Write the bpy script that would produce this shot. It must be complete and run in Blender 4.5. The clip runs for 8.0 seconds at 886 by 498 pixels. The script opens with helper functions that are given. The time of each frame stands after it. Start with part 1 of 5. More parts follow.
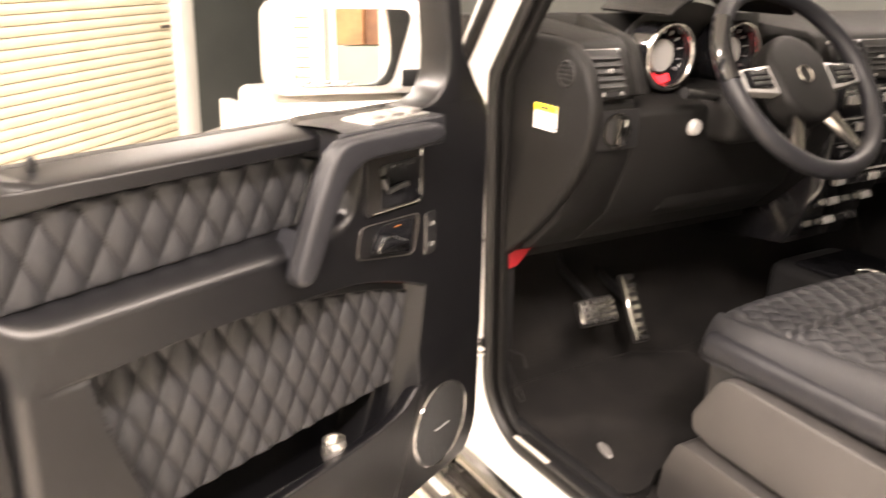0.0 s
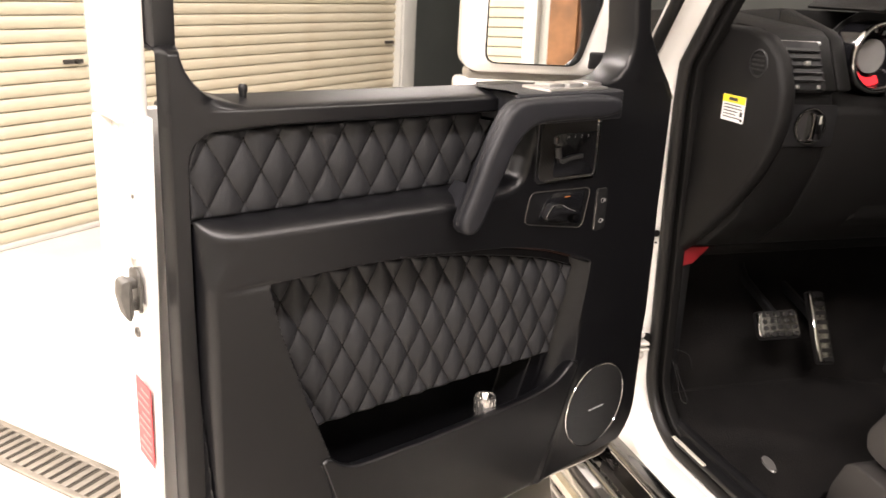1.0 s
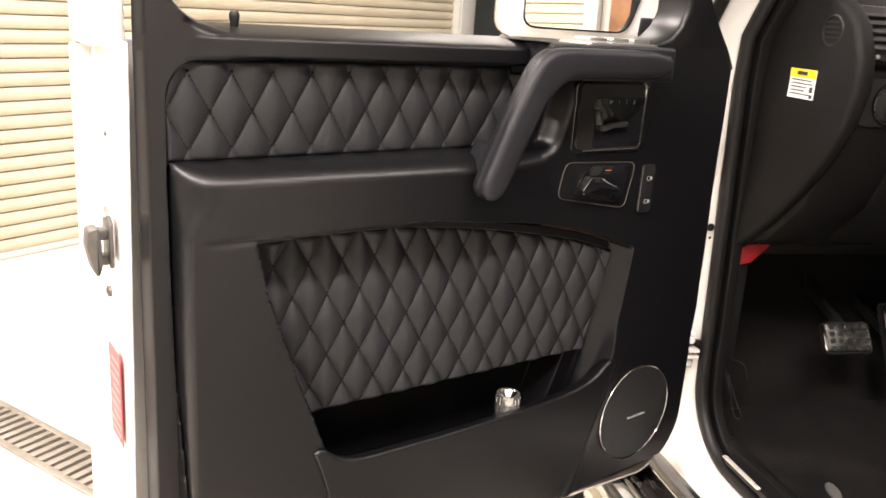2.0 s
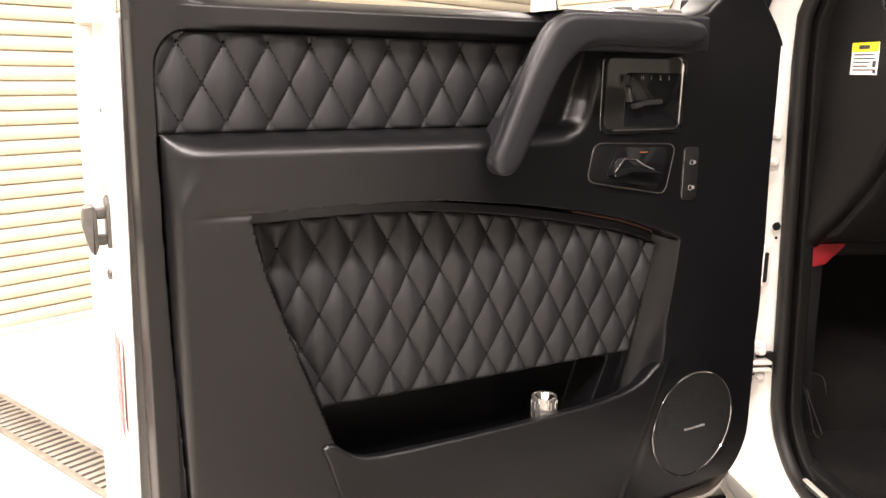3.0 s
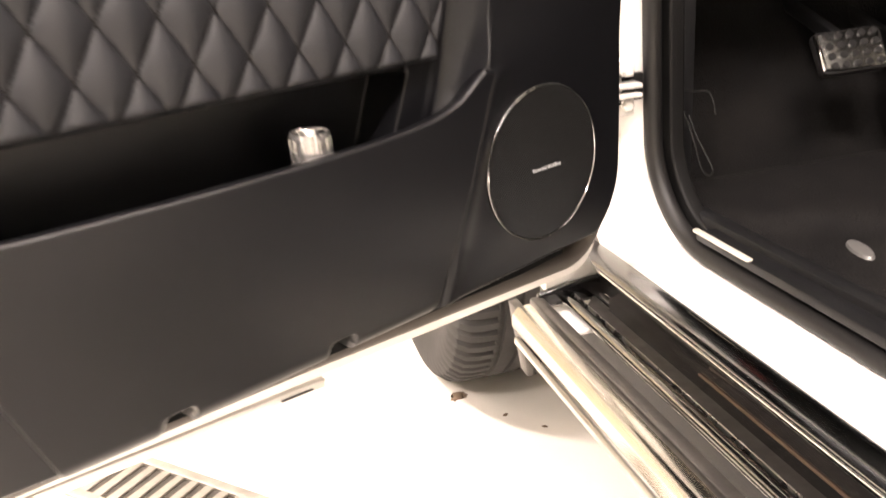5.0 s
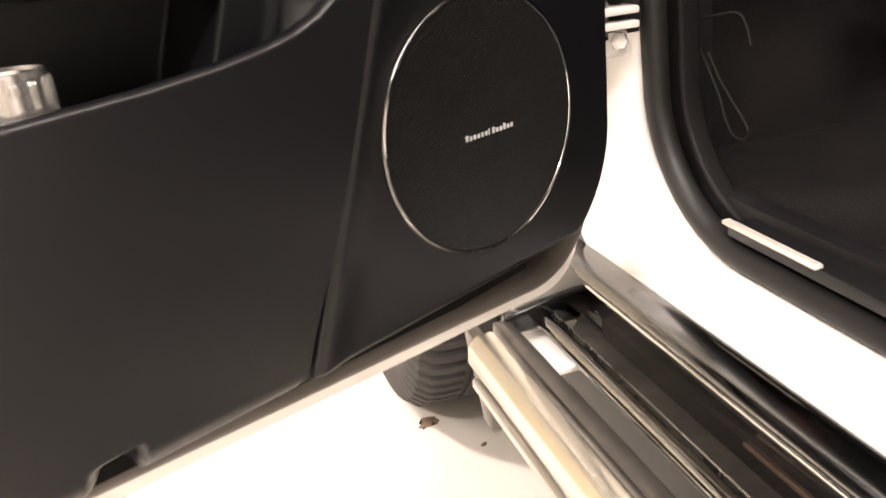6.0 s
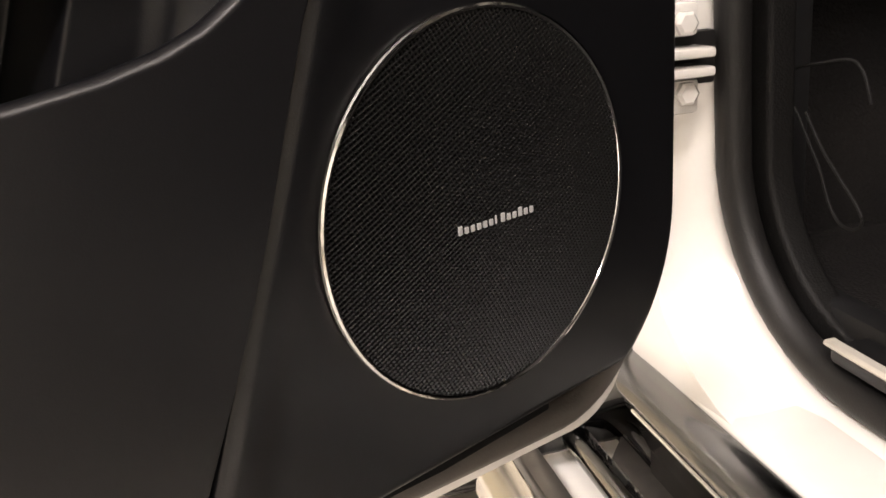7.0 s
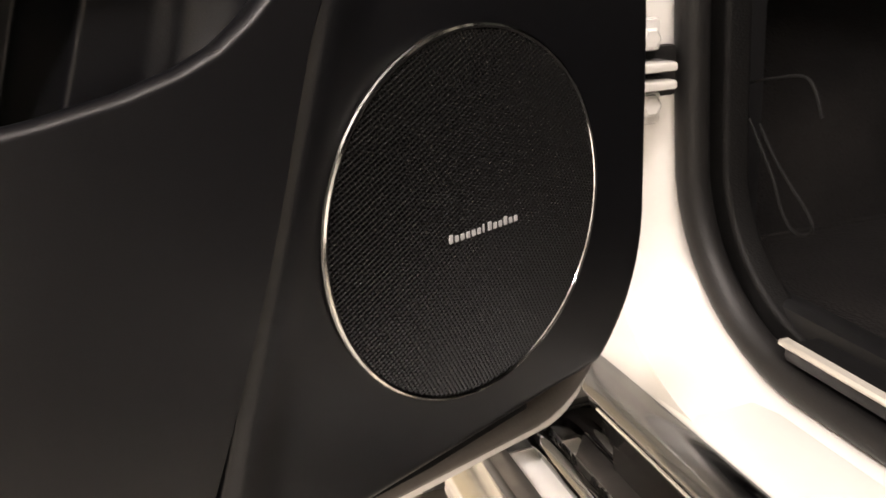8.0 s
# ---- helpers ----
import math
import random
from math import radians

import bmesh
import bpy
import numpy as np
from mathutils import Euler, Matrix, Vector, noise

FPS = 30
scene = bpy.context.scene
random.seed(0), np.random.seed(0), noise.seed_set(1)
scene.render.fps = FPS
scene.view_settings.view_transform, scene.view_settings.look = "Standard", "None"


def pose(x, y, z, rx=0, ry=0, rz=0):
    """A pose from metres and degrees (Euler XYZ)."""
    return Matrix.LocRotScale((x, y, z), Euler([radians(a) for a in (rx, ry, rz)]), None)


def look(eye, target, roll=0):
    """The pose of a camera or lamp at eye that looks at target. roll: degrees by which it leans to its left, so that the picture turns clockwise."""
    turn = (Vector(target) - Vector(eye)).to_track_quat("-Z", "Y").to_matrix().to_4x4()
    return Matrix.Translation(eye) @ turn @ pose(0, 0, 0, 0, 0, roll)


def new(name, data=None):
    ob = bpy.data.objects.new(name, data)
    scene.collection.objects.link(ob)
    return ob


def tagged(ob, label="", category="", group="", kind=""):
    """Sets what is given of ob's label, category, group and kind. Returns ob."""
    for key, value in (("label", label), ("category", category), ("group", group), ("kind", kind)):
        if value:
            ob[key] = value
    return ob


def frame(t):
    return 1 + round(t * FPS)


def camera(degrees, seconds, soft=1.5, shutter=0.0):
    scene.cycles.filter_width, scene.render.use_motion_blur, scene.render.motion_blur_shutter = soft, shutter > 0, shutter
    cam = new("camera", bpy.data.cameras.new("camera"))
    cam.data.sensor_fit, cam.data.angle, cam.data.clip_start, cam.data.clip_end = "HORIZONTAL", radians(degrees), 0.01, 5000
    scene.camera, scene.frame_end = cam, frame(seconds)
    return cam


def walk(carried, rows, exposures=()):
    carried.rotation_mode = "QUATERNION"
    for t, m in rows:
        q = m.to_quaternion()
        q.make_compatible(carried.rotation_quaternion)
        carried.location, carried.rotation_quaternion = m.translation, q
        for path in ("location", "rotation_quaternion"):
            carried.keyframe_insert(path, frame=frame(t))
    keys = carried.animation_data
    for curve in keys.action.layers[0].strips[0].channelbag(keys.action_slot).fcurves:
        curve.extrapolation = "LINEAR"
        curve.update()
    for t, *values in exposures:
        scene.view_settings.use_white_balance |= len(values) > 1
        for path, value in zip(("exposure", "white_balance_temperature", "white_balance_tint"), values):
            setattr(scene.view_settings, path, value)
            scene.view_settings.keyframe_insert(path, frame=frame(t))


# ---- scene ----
cam = camera(56.0, 8.0, shutter=0.5)
PATH = [
    (0, (-1.205, -0.754, 1.555), (0.284, 0.406, 0.896), 1.8),
    (0.5, (-1.276, -0.795, 1.522), (0.037, 0.561, 0.862), 1.2),
    (1, (-1.223, -0.837, 1.483), (-0.055, 0.667, 0.873), 3.1),
    (1.5, (-1.18, -0.81, 1.413), (-0.042, 0.735, 0.848), 3.0),
    (1.7, (-1.157, -0.782, 1.406), (-0.042, 0.774, 0.829), 3.7),
    (2.8, (-1.036, -0.788, 1.291), (-0.137, 0.944, 0.854), 1.6),
    (3, (-1.019, -0.806, 1.286), (-0.15, 0.946, 0.867), 0.9),
    (3.5, (-1.013, -0.789, 1.282), (-0.139, 0.96, 0.86), 0.3),
    (4, (-1.018, -0.701, 1.218), (0.081, 0.898, 0.733), -1.7),
    (4.5, (-0.908, -0.647, 1.131), (0.239, 0.871, 0.516), -2.9),
    (5, (-0.764, -0.571, 1.044), (0.313, 0.943, 0.304), -3.9),
    (5.2, (-0.717, -0.528, 1.009), (0.369, 0.975, 0.26), -3.9),
    (6.3, (-0.481, -0.313, 0.932), (0.599, 1.184, 0.163), -6.6),
    (6.5, (-0.45, -0.281, 0.926), (0.617, 1.238, 0.181), -6.2),
    (7, (-0.422, -0.251, 0.911), (0.617, 1.329, 0.259), -4.6),
    (7.5, (-0.416, -0.247, 0.914), (0.639, 1.328, 0.276), -4.0),
    (8, (-0.443, -0.252, 0.919), (0.7, 1.252, 0.263), -3.4),
]
walk(cam, [(t, look(eye, target, roll)) for t, eye, target, roll in PATH], exposures=[(0, 0.6, 7100, 12), (0.5, 0.0, 6600, 10), (1, -0.6, 6500, 10), (1.5, -0.6, 6500, 10), (3, -0.35, 6550, 12), (3.5, -0.25, 6500, 12), (4, 0.5, 6500, 14), (4.5, -0.03, 6750, 13), (5, 0.1, 6700, 12), (6.3, -0.5, 6600, 11), (7, -0.85, 6550, 10), (8, -0.8, 6600, 10)])

# ---- world, lights, exposure ----
world = bpy.data.worlds.new("world")
world.use_nodes = True
scene.world = world
world.node_tree.nodes["Background"].inputs[0].default_value = (0.9, 0.93, 1.0, 1)
world.node_tree.nodes["Background"].inputs[1].default_value = 0.02


def area(name, m, sx, sy, watts, colour):
    lamp = bpy.data.lights.new(name, "AREA")
    lamp.shape, lamp.size, lamp.size_y, lamp.energy, lamp.color = "RECTANGLE", sx, sy, watts, colour
    ob = new(name, lamp)
    ob.matrix_world = m
    return ob


WATTS = [370, 280, 150, 190, 110, 90, 90, 80]

# ---- small tools ----
CAR = Matrix(((0.940, 0.341, 0, 0.0), (-0.341, 0.940, 0, 0.099), (0, 0, 1, 0), (0, 0, 0, 1)))
SHUT = math.radians(23.4)
SHM = Matrix.Translation((0.077, 4.136, 0)) @ Matrix.Rotation(SHUT, 4, "Z")


def empty(name, label, category, m=None, group="", kind=""):
    ob = new(name)
    if m is not None:
        ob.matrix_world = m
    return tagged(ob, label, category, group, kind)


def part(name, bm, mat, parent=None, label="", smooth=40, m=None, category="", group="", kind=""):
    """Link a bmesh as one mesh object; smooth: angle under which edges shade round."""
    if smooth:
        bm.normal_update()
        lim = radians(smooth)
        for f in bm.faces:
            f.smooth = True
        for e in bm.edges:
            e.smooth = len(e.link_faces) == 2 and e.calc_face_angle(3.2) < lim
    me = bpy.data.meshes.new(name)
    bm.to_mesh(me)
    bm.free()
    me.materials.append(mat)
    ob = new(name, me)
    if parent is not None:
        ob.parent = parent
    if m is not None:
        ob.matrix_local = m
    return tagged(ob, label, category, group, kind)


def box(x0, x1, y0, y1, z0, z1, bevel=0.0, seg=2, bm=None):
    """A box, with rounded edges where bevel is given."""
    own = bmesh.new()
    bmesh.ops.create_cube(own, size=1)
    for v in own.verts:
        v.co = Vector((x0 + (v.co.x + 0.5) * (x1 - x0), y0 + (v.co.y + 0.5) * (y1 - y0), z0 + (v.co.z + 0.5) * (z1 - z0)))
    if bevel:
        bmesh.ops.bevel(own, geom=own.edges[:], offset=bevel, segments=seg, affect="EDGES", profile=0.5)
    return joined(bm, own)


def joined(bm, own, m=None):
    if m is not None:
        own.transform(m)
    if bm is None:
        return own
    me = bpy.data.meshes.new("tmp")
    own.to_mesh(me)
    own.free()
    bm.from_mesh(me)
    bpy.data.meshes.remove(me)
    return bm


def prism(pts, axis, a, b, bevel=0.0, seg=2, bm=None):
    """A polygon of 2D points drawn out from a to b along axis 'x', 'y' or 'z'."""
    own = bmesh.new()

    def at(p, d):
        return {"x": (d, p[0], p[1]), "y": (p[0], d, p[1]), "z": (p[0], p[1], d)}[axis]
    lo = [own.verts.new(at(p, a)) for p in pts]
    hi = [own.verts.new(at(p, b)) for p in pts]
    own.faces.new(lo)
    own.faces.new(hi[::-1])
    for i in range(len(pts)):
        j = (i + 1) % len(pts)
        own.faces.new((lo[i], hi[i], hi[j], lo[j]))
    bmesh.ops.recalc_face_normals(own, faces=own.faces[:])
    if bevel:
        es = [e for e in own.edges if len(e.link_faces) == 2 and e.calc_face_angle(0) > 0.6]
        bmesh.ops.bevel(own, geom=es, offset=bevel, segments=seg, affect="EDGES", profile=0.5)
    return joined(bm, own)


def arc(cx, cy, r, a0, a1, n=8, ry=None):
    return [(cx + r * math.cos(radians(a0 + (a1 - a0) * i / n)), cy + (ry or r) * math.sin(radians(a0 + (a1 - a0) * i / n))) for i in range(n + 1)]


def rrect(x0, x1, z0, z1, r, n=6):
    """A rectangle with round corners, as 2D points."""
    return arc(x1 - r, z1 - r, r, 0, 90, n) + arc(x0 + r, z1 - r, r, 90, 180, n) + arc(x0 + r, z0 + r, r, 180, 270, n) + arc(x1 - r, z0 + r, r, 270, 360, n)


def sweep(section, path, ups=None, closed=False, bm=None, scales=None, caps=True):
    """A closed 2D section (across, up) drawn along a path of 3D points."""
    own = bmesh.new()
    path = [Vector(p) for p in path]
    n = len(path)
    rings = []
    up = Vector(ups) if ups is not None else None
    for i, p in enumerate(path):
        a = path[(i - 1) % n] if (closed or i > 0) else p
        b = path[(i + 1) % n] if (closed or i < n - 1) else p
        t = (b - a).normalized()
        u = up if up is not None else Vector((0, 0, 1))
        if abs(t.dot(u)) > 0.97 and up is None:
            u = Vector((0, 1, 0))
        s = t.cross(u).normalized()
        w = s.cross(t).normalized()
        k = scales[i] if scales else 1.0
        rings.append([own.verts.new(p + s * (q[0] * k) + w * (q[1] * k)) for q in section])
    m = len(section)
    for i in range(n if closed else n - 1):
        r0, r1 = rings[i], rings[(i + 1) % n]
        for j in range(m):
            own.faces.new((r0[j], r0[(j + 1) % m], r1[(j + 1) % m], r1[j]))
    if not closed and caps:
        own.faces.new(rings[0][::-1])
        own.faces.new(rings[-1])
    bmesh.ops.recalc_face_normals(own, faces=own.faces[:])
    return joined(bm, own)


def tube(path, r, n=12, closed=False, bm=None, scales=None, ups=None):
    return sweep(arc(0, 0, r, 0, 360 - 360 / n, n - 1), path, ups, closed, bm, scales)


def spline(pts, n=6):
    """A smooth line through 3D points."""
    q = [Vector(p) for p in pts]
    q = [q[0]] + q + [q[-1]]
    out = []
    for i in range(1, len(q) - 2):
        for k in range(n):
            t = k / n
            out.append(0.5 * (2 * q[i] + (q[i + 1] - q[i - 1]) * t + (2 * q[i - 1] - 5 * q[i] + 4 * q[i + 1] - q[i + 2]) * t * t + (3 * q[i] - q[i - 1] - 3 * q[i + 1] + q[i + 2]) * t ** 3))
    return out + [q[-1]]


def round_poly(pts, r, n=4):
    """A closed 2D outline with its corners rounded to about r."""
    out = []
    for i, p in enumerate(pts):
        p, a, b = Vector(p), Vector(pts[i - 1]), Vector(pts[(i + 1) % len(pts)])
        p0, p2 = p + (a - p).normalized() * r, p + (b - p).normalized() * r
        for k in range(n + 1):
            t = k / n
            q = p0 * (1 - t) ** 2 + p * 2 * t * (1 - t) + p2 * t * t
            out.append((q.x, q.y))
    return out


def lathe(profile, n=32, bm=None, m=None):
    """A profile of (radius, height) turned round z."""
    own = bmesh.new()
    rings = []
    for r, h in profile:
        rings.append([own.verts.new((r * math.cos(2 * math.pi * i / n), r * math.sin(2 * math.pi * i / n), h)) for i in range(n)] if r > 1e-6 else [own.verts.new((0, 0, h))])
    for a, b in zip(rings, rings[1:]):
        for i in range(n):
            j = (i + 1) % n
            if len(a) == 1 and len(b) == 1:
                continue
            if len(a) == 1:
                own.faces.new((a[0], b[i], b[j]))
            elif len(b) == 1:
                own.faces.new((a[i], b[0], a[j]))
            else:
                own.faces.new((a[i], b[i], b[j], a[j]))
    bmesh.ops.recalc_face_normals(own, faces=own.faces[:])
    return joined(bm, own, m)


def field(U, V, fn, back=None):
    """A grid surface: fn(u, v) gives arrays x, y, z."""
    u, v = np.meshgrid(U, V)
    x, y, z = fn(u, v)
    co = np.stack([x, y, z], -1).reshape(-1, 3)
    nu, nv = len(U), len(V)
    idx = np.arange(nu * nv).reshape(nv, nu)
    q = np.stack([idx[:-1, :-1], idx[:-1, 1:], idx[1:, 1:], idx[1:, :-1]], -1).reshape(-1, 4)
    me = bpy.data.meshes.new("field")
    me.from_pydata(co.tolist(), [], q.tolist())
    bm = bmesh.new()
    bm.from_mesh(me)
    bpy.data.meshes.remove(me)
    return bm


def sst(a, b, t):
    k = np.clip((t - a) / (b - a), 0, 1)
    return k * k * (3 - 2 * k)


def lerp(a, b, t):
    return a + (b - a) * t


# ---- materials ----
def material(name, colour, rough=0.5, metal=0.0, grain=0.0, grain_size=0.001, stain=0.0, stain_size=0.2, coat=0.0, spec=0.5, emit=None, power=0.0, rough_var=0.0, tint=None, sheen=0.0):
    """A surface with colour variation at two scales, roughness variation and fine relief."""
    mat = bpy.data.materials.new(name)
    mat.use_nodes = True
    nt = mat.node_tree
    b = nt.nodes["Principled BSDF"]
    b.inputs["Base Color"].default_value = (*colour, 1)
    b.inputs["Roughness"].default_value = rough
    b.inputs["Metallic"].default_value = metal
    b.inputs["Specular IOR Level"].default_value = spec
    b.inputs["Coat Weight"].default_value = coat
    b.inputs["Coat Roughness"].default_value = 0.04
    if emit:
        b.inputs["Emission Color"].default_value = (*emit, 1)
        b.inputs["Emission Strength"].default_value = power
    co = nt.nodes.new("ShaderNodeTexCoord")
    if stain or rough_var:
        n1 = nt.nodes.new("ShaderNodeTexNoise")
        n1.inputs["Scale"].default_value = 1 / stain_size
        n1.inputs["Detail"].default_value = 6
        n1.inputs["Roughness"].default_value = 0.6
        nt.links.new(co.outputs["Object"], n1.inputs["Vector"])
        if stain:
            mix = nt.nodes.new("ShaderNodeMix")
            mix.data_type = "RGBA"
            dark = tint or tuple(c * (1 - stain) for c in colour)
            mix.inputs["A"].default_value = (*colour, 1)
            mix.inputs["B"].default_value = (*dark, 1)
            ramp = nt.nodes.new("ShaderNodeMapRange")
            ramp.inputs["From Min"].default_value = 0.35
            ramp.inputs["From Max"].default_value = 0.7
            nt.links.new(n1.outputs["Fac"], ramp.inputs["Value"])
            nt.links.new(ramp.outputs["Result"], mix.inputs["Factor"])
            nt.links.new(mix.outputs["Result"], b.inputs["Base Color"])
        if rough_var:
            rr = nt.nodes.new("ShaderNodeMapRange")
            rr.inputs["To Min"].default_value = max(0.02, rough - rough_var)
            rr.inputs["To Max"].default_value = min(1, rough + rough_var)
            nt.links.new(n1.outputs["Fac"], rr.inputs["Value"])
            nt.links.new(rr.outputs["Result"], b.inputs["Roughness"])
    if grain:
        n2 = nt.nodes.new("ShaderNodeTexVoronoi")
        n2.inputs["Scale"].default_value = 1 / grain_size
        nt.links.new(co.outputs["Object"], n2.inputs["Vector"])
        bump = nt.nodes.new("ShaderNodeBump")
        bump.inputs["Strength"].default_value = grain
        bump.inputs["Distance"].default_value = grain_size * 0.3
        nt.links.new(n2.outputs["Distance"], bump.inputs["Height"])
        nt.links.new(bump.outputs["Normal"], b.inputs["Normal"])
    return mat


LEATHER = material("black_leather", (0.0104, 0.0106, 0.0128), 0.48, spec=0.28, grain=0.35, grain_size=0.0012, stain=0.25, stain_size=0.05, rough_var=0.06)
QUILT = material("quilted_leather", (0.0147, 0.0149, 0.0167), 0.54, spec=0.28, grain=0.3, grain_size=0.001, stain=0.2, stain_size=0.04, rough_var=0.06)
SOFT = material("soft_black_trim", (0.0036, 0.0036, 0.0043), 0.35, spec=0.32, grain=0.12, grain_size=0.0007, stain=0.2, stain_size=0.12, rough_var=0.05)
THREAD = material("black_thread", (0.0055, 0.0045, 0.0045), 0.85, spec=0.15)
PLASTIC = material("black_plastic", (0.008, 0.008, 0.0085), 0.48, spec=0.32, grain=0.25, grain_size=0.0008, stain=0.2, stain_size=0.1)
GLOSS = material("gloss_black", (0.006, 0.006, 0.007), 0.12, coat=0.3, rough_var=0.03, stain_size=0.1)
RUBBER = material("black_rubber", (0.011, 0.0104, 0.0102), 0.50, spec=0.34, grain=0.2, grain_size=0.0015, stain=0.3, stain_size=0.08)
GASKET = material("grey_rubber", (0.070, 0.061, 0.053), 0.6, grain=0.2, grain_size=0.0015, stain=0.3, stain_size=0.06)
GREYNECK = material("grey_beige_plastic", (0.22, 0.20, 0.17), 0.5, stain=0.2, stain_size=0.03)
WHITE = material("white_car_paint", (0.80, 0.79, 0.77), 0.25, coat=0.8, stain=0.05, stain_size=0.14, tint=(0.75, 0.72, 0.67), rough_var=0.05)
CHROME = material("chrome", (0.75, 0.74, 0.72), 0.08, metal=1.0, rough_var=0.05, stain_size=0.1)
STEEL = material("brushed_steel", (0.52, 0.51, 0.50), 0.28, metal=1.0, rough_var=0.1, stain_size=0.02)
SATIN = material("satin_silver", (0.55, 0.54, 0.53), 0.35, metal=1.0)
DARKSTEEL = material("grey_steel", (0.16, 0.15, 0.14), 0.4, metal=0.9, rough_var=0.1, stain_size=0.03, stain=0.3)
WIRE = material("black_wire", (0.0030, 0.0030, 0.0030), 0.35, spec=0.10)
SILLBLACK = material("sill_black", (0.010, 0.009, 0.009), 0.14, coat=0.9, spec=0.8, stain=0.3, stain_size=0.05, rough_var=0.1)
SMOKED = material("smoked_chrome", (0.24, 0.24, 0.24), 0.17, metal=1.0, rough_var=0.08, stain_size=0.05)
WARMGLEAM = material("warm_reflection", (0.055, 0.034, 0.022), 0.35, metal=0.0, rough_var=0.1, stain_size=0.05)
TREADBAR = material("tread_bar_metal", (0.15, 0.14, 0.13), 0.35, metal=0.8, rough_var=0.1, stain_size=0.03, stain=0.3)
TREADMETAL = material("dark_tread_metal", (0.115, 0.107, 0.100), 0.42, metal=0.9, rough_var=0.1, stain_size=0.03, stain=0.3)
TUBECHROME = material("dark_tube_chrome", (0.27, 0.265, 0.255), 0.13, metal=1.0, rough_var=0.08, stain_size=0.04)
DARKCHROME = material("dulled_chrome", (0.40, 0.39, 0.375), 0.20, metal=1.0, rough_var=0.1, stain_size=0.05)
BADGE = material("worn_badge_metal", (0.15, 0.145, 0.14), 0.45, metal=0.3, rough_var=0.1, stain_size=0.01)
INSERT = material("pale_metal_insert", (0.55, 0.52, 0.46), 0.3, metal=0.2, rough_var=0.1, stain_size=0.02)
EDGECHROME = material("scuffed_chrome", (0.62, 0.59, 0.53), 0.2, metal=1.0, rough_var=0.12, stain_size=0.06)
GREYPLASTIC = material("grey_switch_plastic", (0.022, 0.022, 0.022), 0.35, stain=0.2, stain_size=0.01)
GREYTHREAD = material("grey_thread", (0.026, 0.0255, 0.0255), 0.7)
DULLSTEEL = material("dull_grey_steel", (0.075, 0.070, 0.062), 0.5, stain=0.3, stain_size=0.01, rough_var=0.1)
SOFTDASH = material("soft_dash", (0.0042, 0.0040, 0.0039), 0.6, spec=0.18, grain=0.5, grain_size=0.0016, stain=0.2, stain_size=0.15)
SEATPLASTIC = material("seat_plastic", (0.030, 0.028, 0.027), 0.55, grain=0.4, grain_size=0.0014, stain=0.15, stain_size=0.1)
CARPET = material("black_carpet", (0.0046, 0.0042, 0.0042), 0.95, grain=0.9, grain_size=0.003, stain=0.4, stain_size=0.09, spec=0.15, tint=(0.0092, 0.0082, 0.0077))
RED = material("red_plastic", (0.28, 0.015, 0.02), 0.45, stain=0.2, stain_size=0.05)
REDLABEL = material("red_label", (0.50, 0.035, 0.045), 0.4, stain=0.1, stain_size=0.02)
INKBLACK = material("black_cloth", (0.0025, 0.0025, 0.0025), 0.8, spec=0.1)
LABELPINK = material("label_print", (0.62, 0.20, 0.19), 0.45)
LABELWHITE = material("label_white", (0.75, 0.75, 0.74), 0.45, stain=0.05, stain_size=0.02)
YELLOW = material("label_yellow", (0.80, 0.62, 0.02), 0.45)
SILVER = material("silver_paint", (0.24, 0.235, 0.23), 0.3, stain=0.1, stain_size=0.02)
INK = material("dark_ink", (0.03, 0.03, 0.03), 0.6)
MARK = material("pale_marking", (0.28, 0.28, 0.28), 0.5)
FLOOR = material("painted_concrete", (0.72, 0.68, 0.62), 0.45, stain=0.18, stain_size=0.8, rough_var=0.15, grain=0.15, grain_size=0.004)
SHUTTER = material("cream_shutter_steel", (0.64, 0.59, 0.46), 0.45, stain=0.10, stain_size=0.35, tint=(0.57, 0.50, 0.37), rough_var=0.1)
POST = material("pale_steel_post", (0.66, 0.66, 0.63), 0.4, metal=0.0, stain=0.1, stain_size=0.3)
GREYWALL = material("dark_grey_wall", (0.062, 0.068, 0.066), 0.6, stain=0.2, stain_size=0.6)
PALEWALL = material("pale_wall", (0.62, 0.62, 0.58), 0.7, stain=0.08, stain_size=0.7)
WOOD = material("brown_wood", (0.30, 0.14, 0.06), 0.45, stain=0.45, stain_size=0.15)
GREENBASE = material("green_grey_panel", (0.15, 0.19, 0.16), 0.7, stain=0.15, stain_size=0.5)
DARKWOOD = material("dark_brown_wood", (0.13, 0.055, 0.025), 0.5, stain=0.45, stain_size=0.1)
CEILING = material("white_ceiling", (0.72, 0.71, 0.68), 0.8, stain=0.06, stain_size=0.8)
GRATE = material("galvanised_grate", (0.36, 0.33, 0.29), 0.5, metal=0.6, stain=0.35, stain_size=0.06)
SCRAP = material("dry_dirt", (0.20, 0.14, 0.095), 0.9, stain=0.5, stain_size=0.006)
DARKPIT = material("drain_dirt", (0.06, 0.05, 0.04), 0.9, stain=0.5, stain_size=0.05)
TYRE = material("tyre_rubber", (0.03, 0.028, 0.027), 0.75, stain=0.4, stain_size=0.06, grain=0.3, grain_size=0.002)
RIM = material("dark_alloy", (0.25, 0.24, 0.24), 0.35, metal=0.8)
MIRROR = material("mirror_glass", (0.85, 0.87, 0.86), 0.01, metal=1.0)
LAMP = material("fluorescent_tube", (0.9, 0.9, 0.9), 0.5, emit=(1.0, 0.95, 0.86), power=14.0)
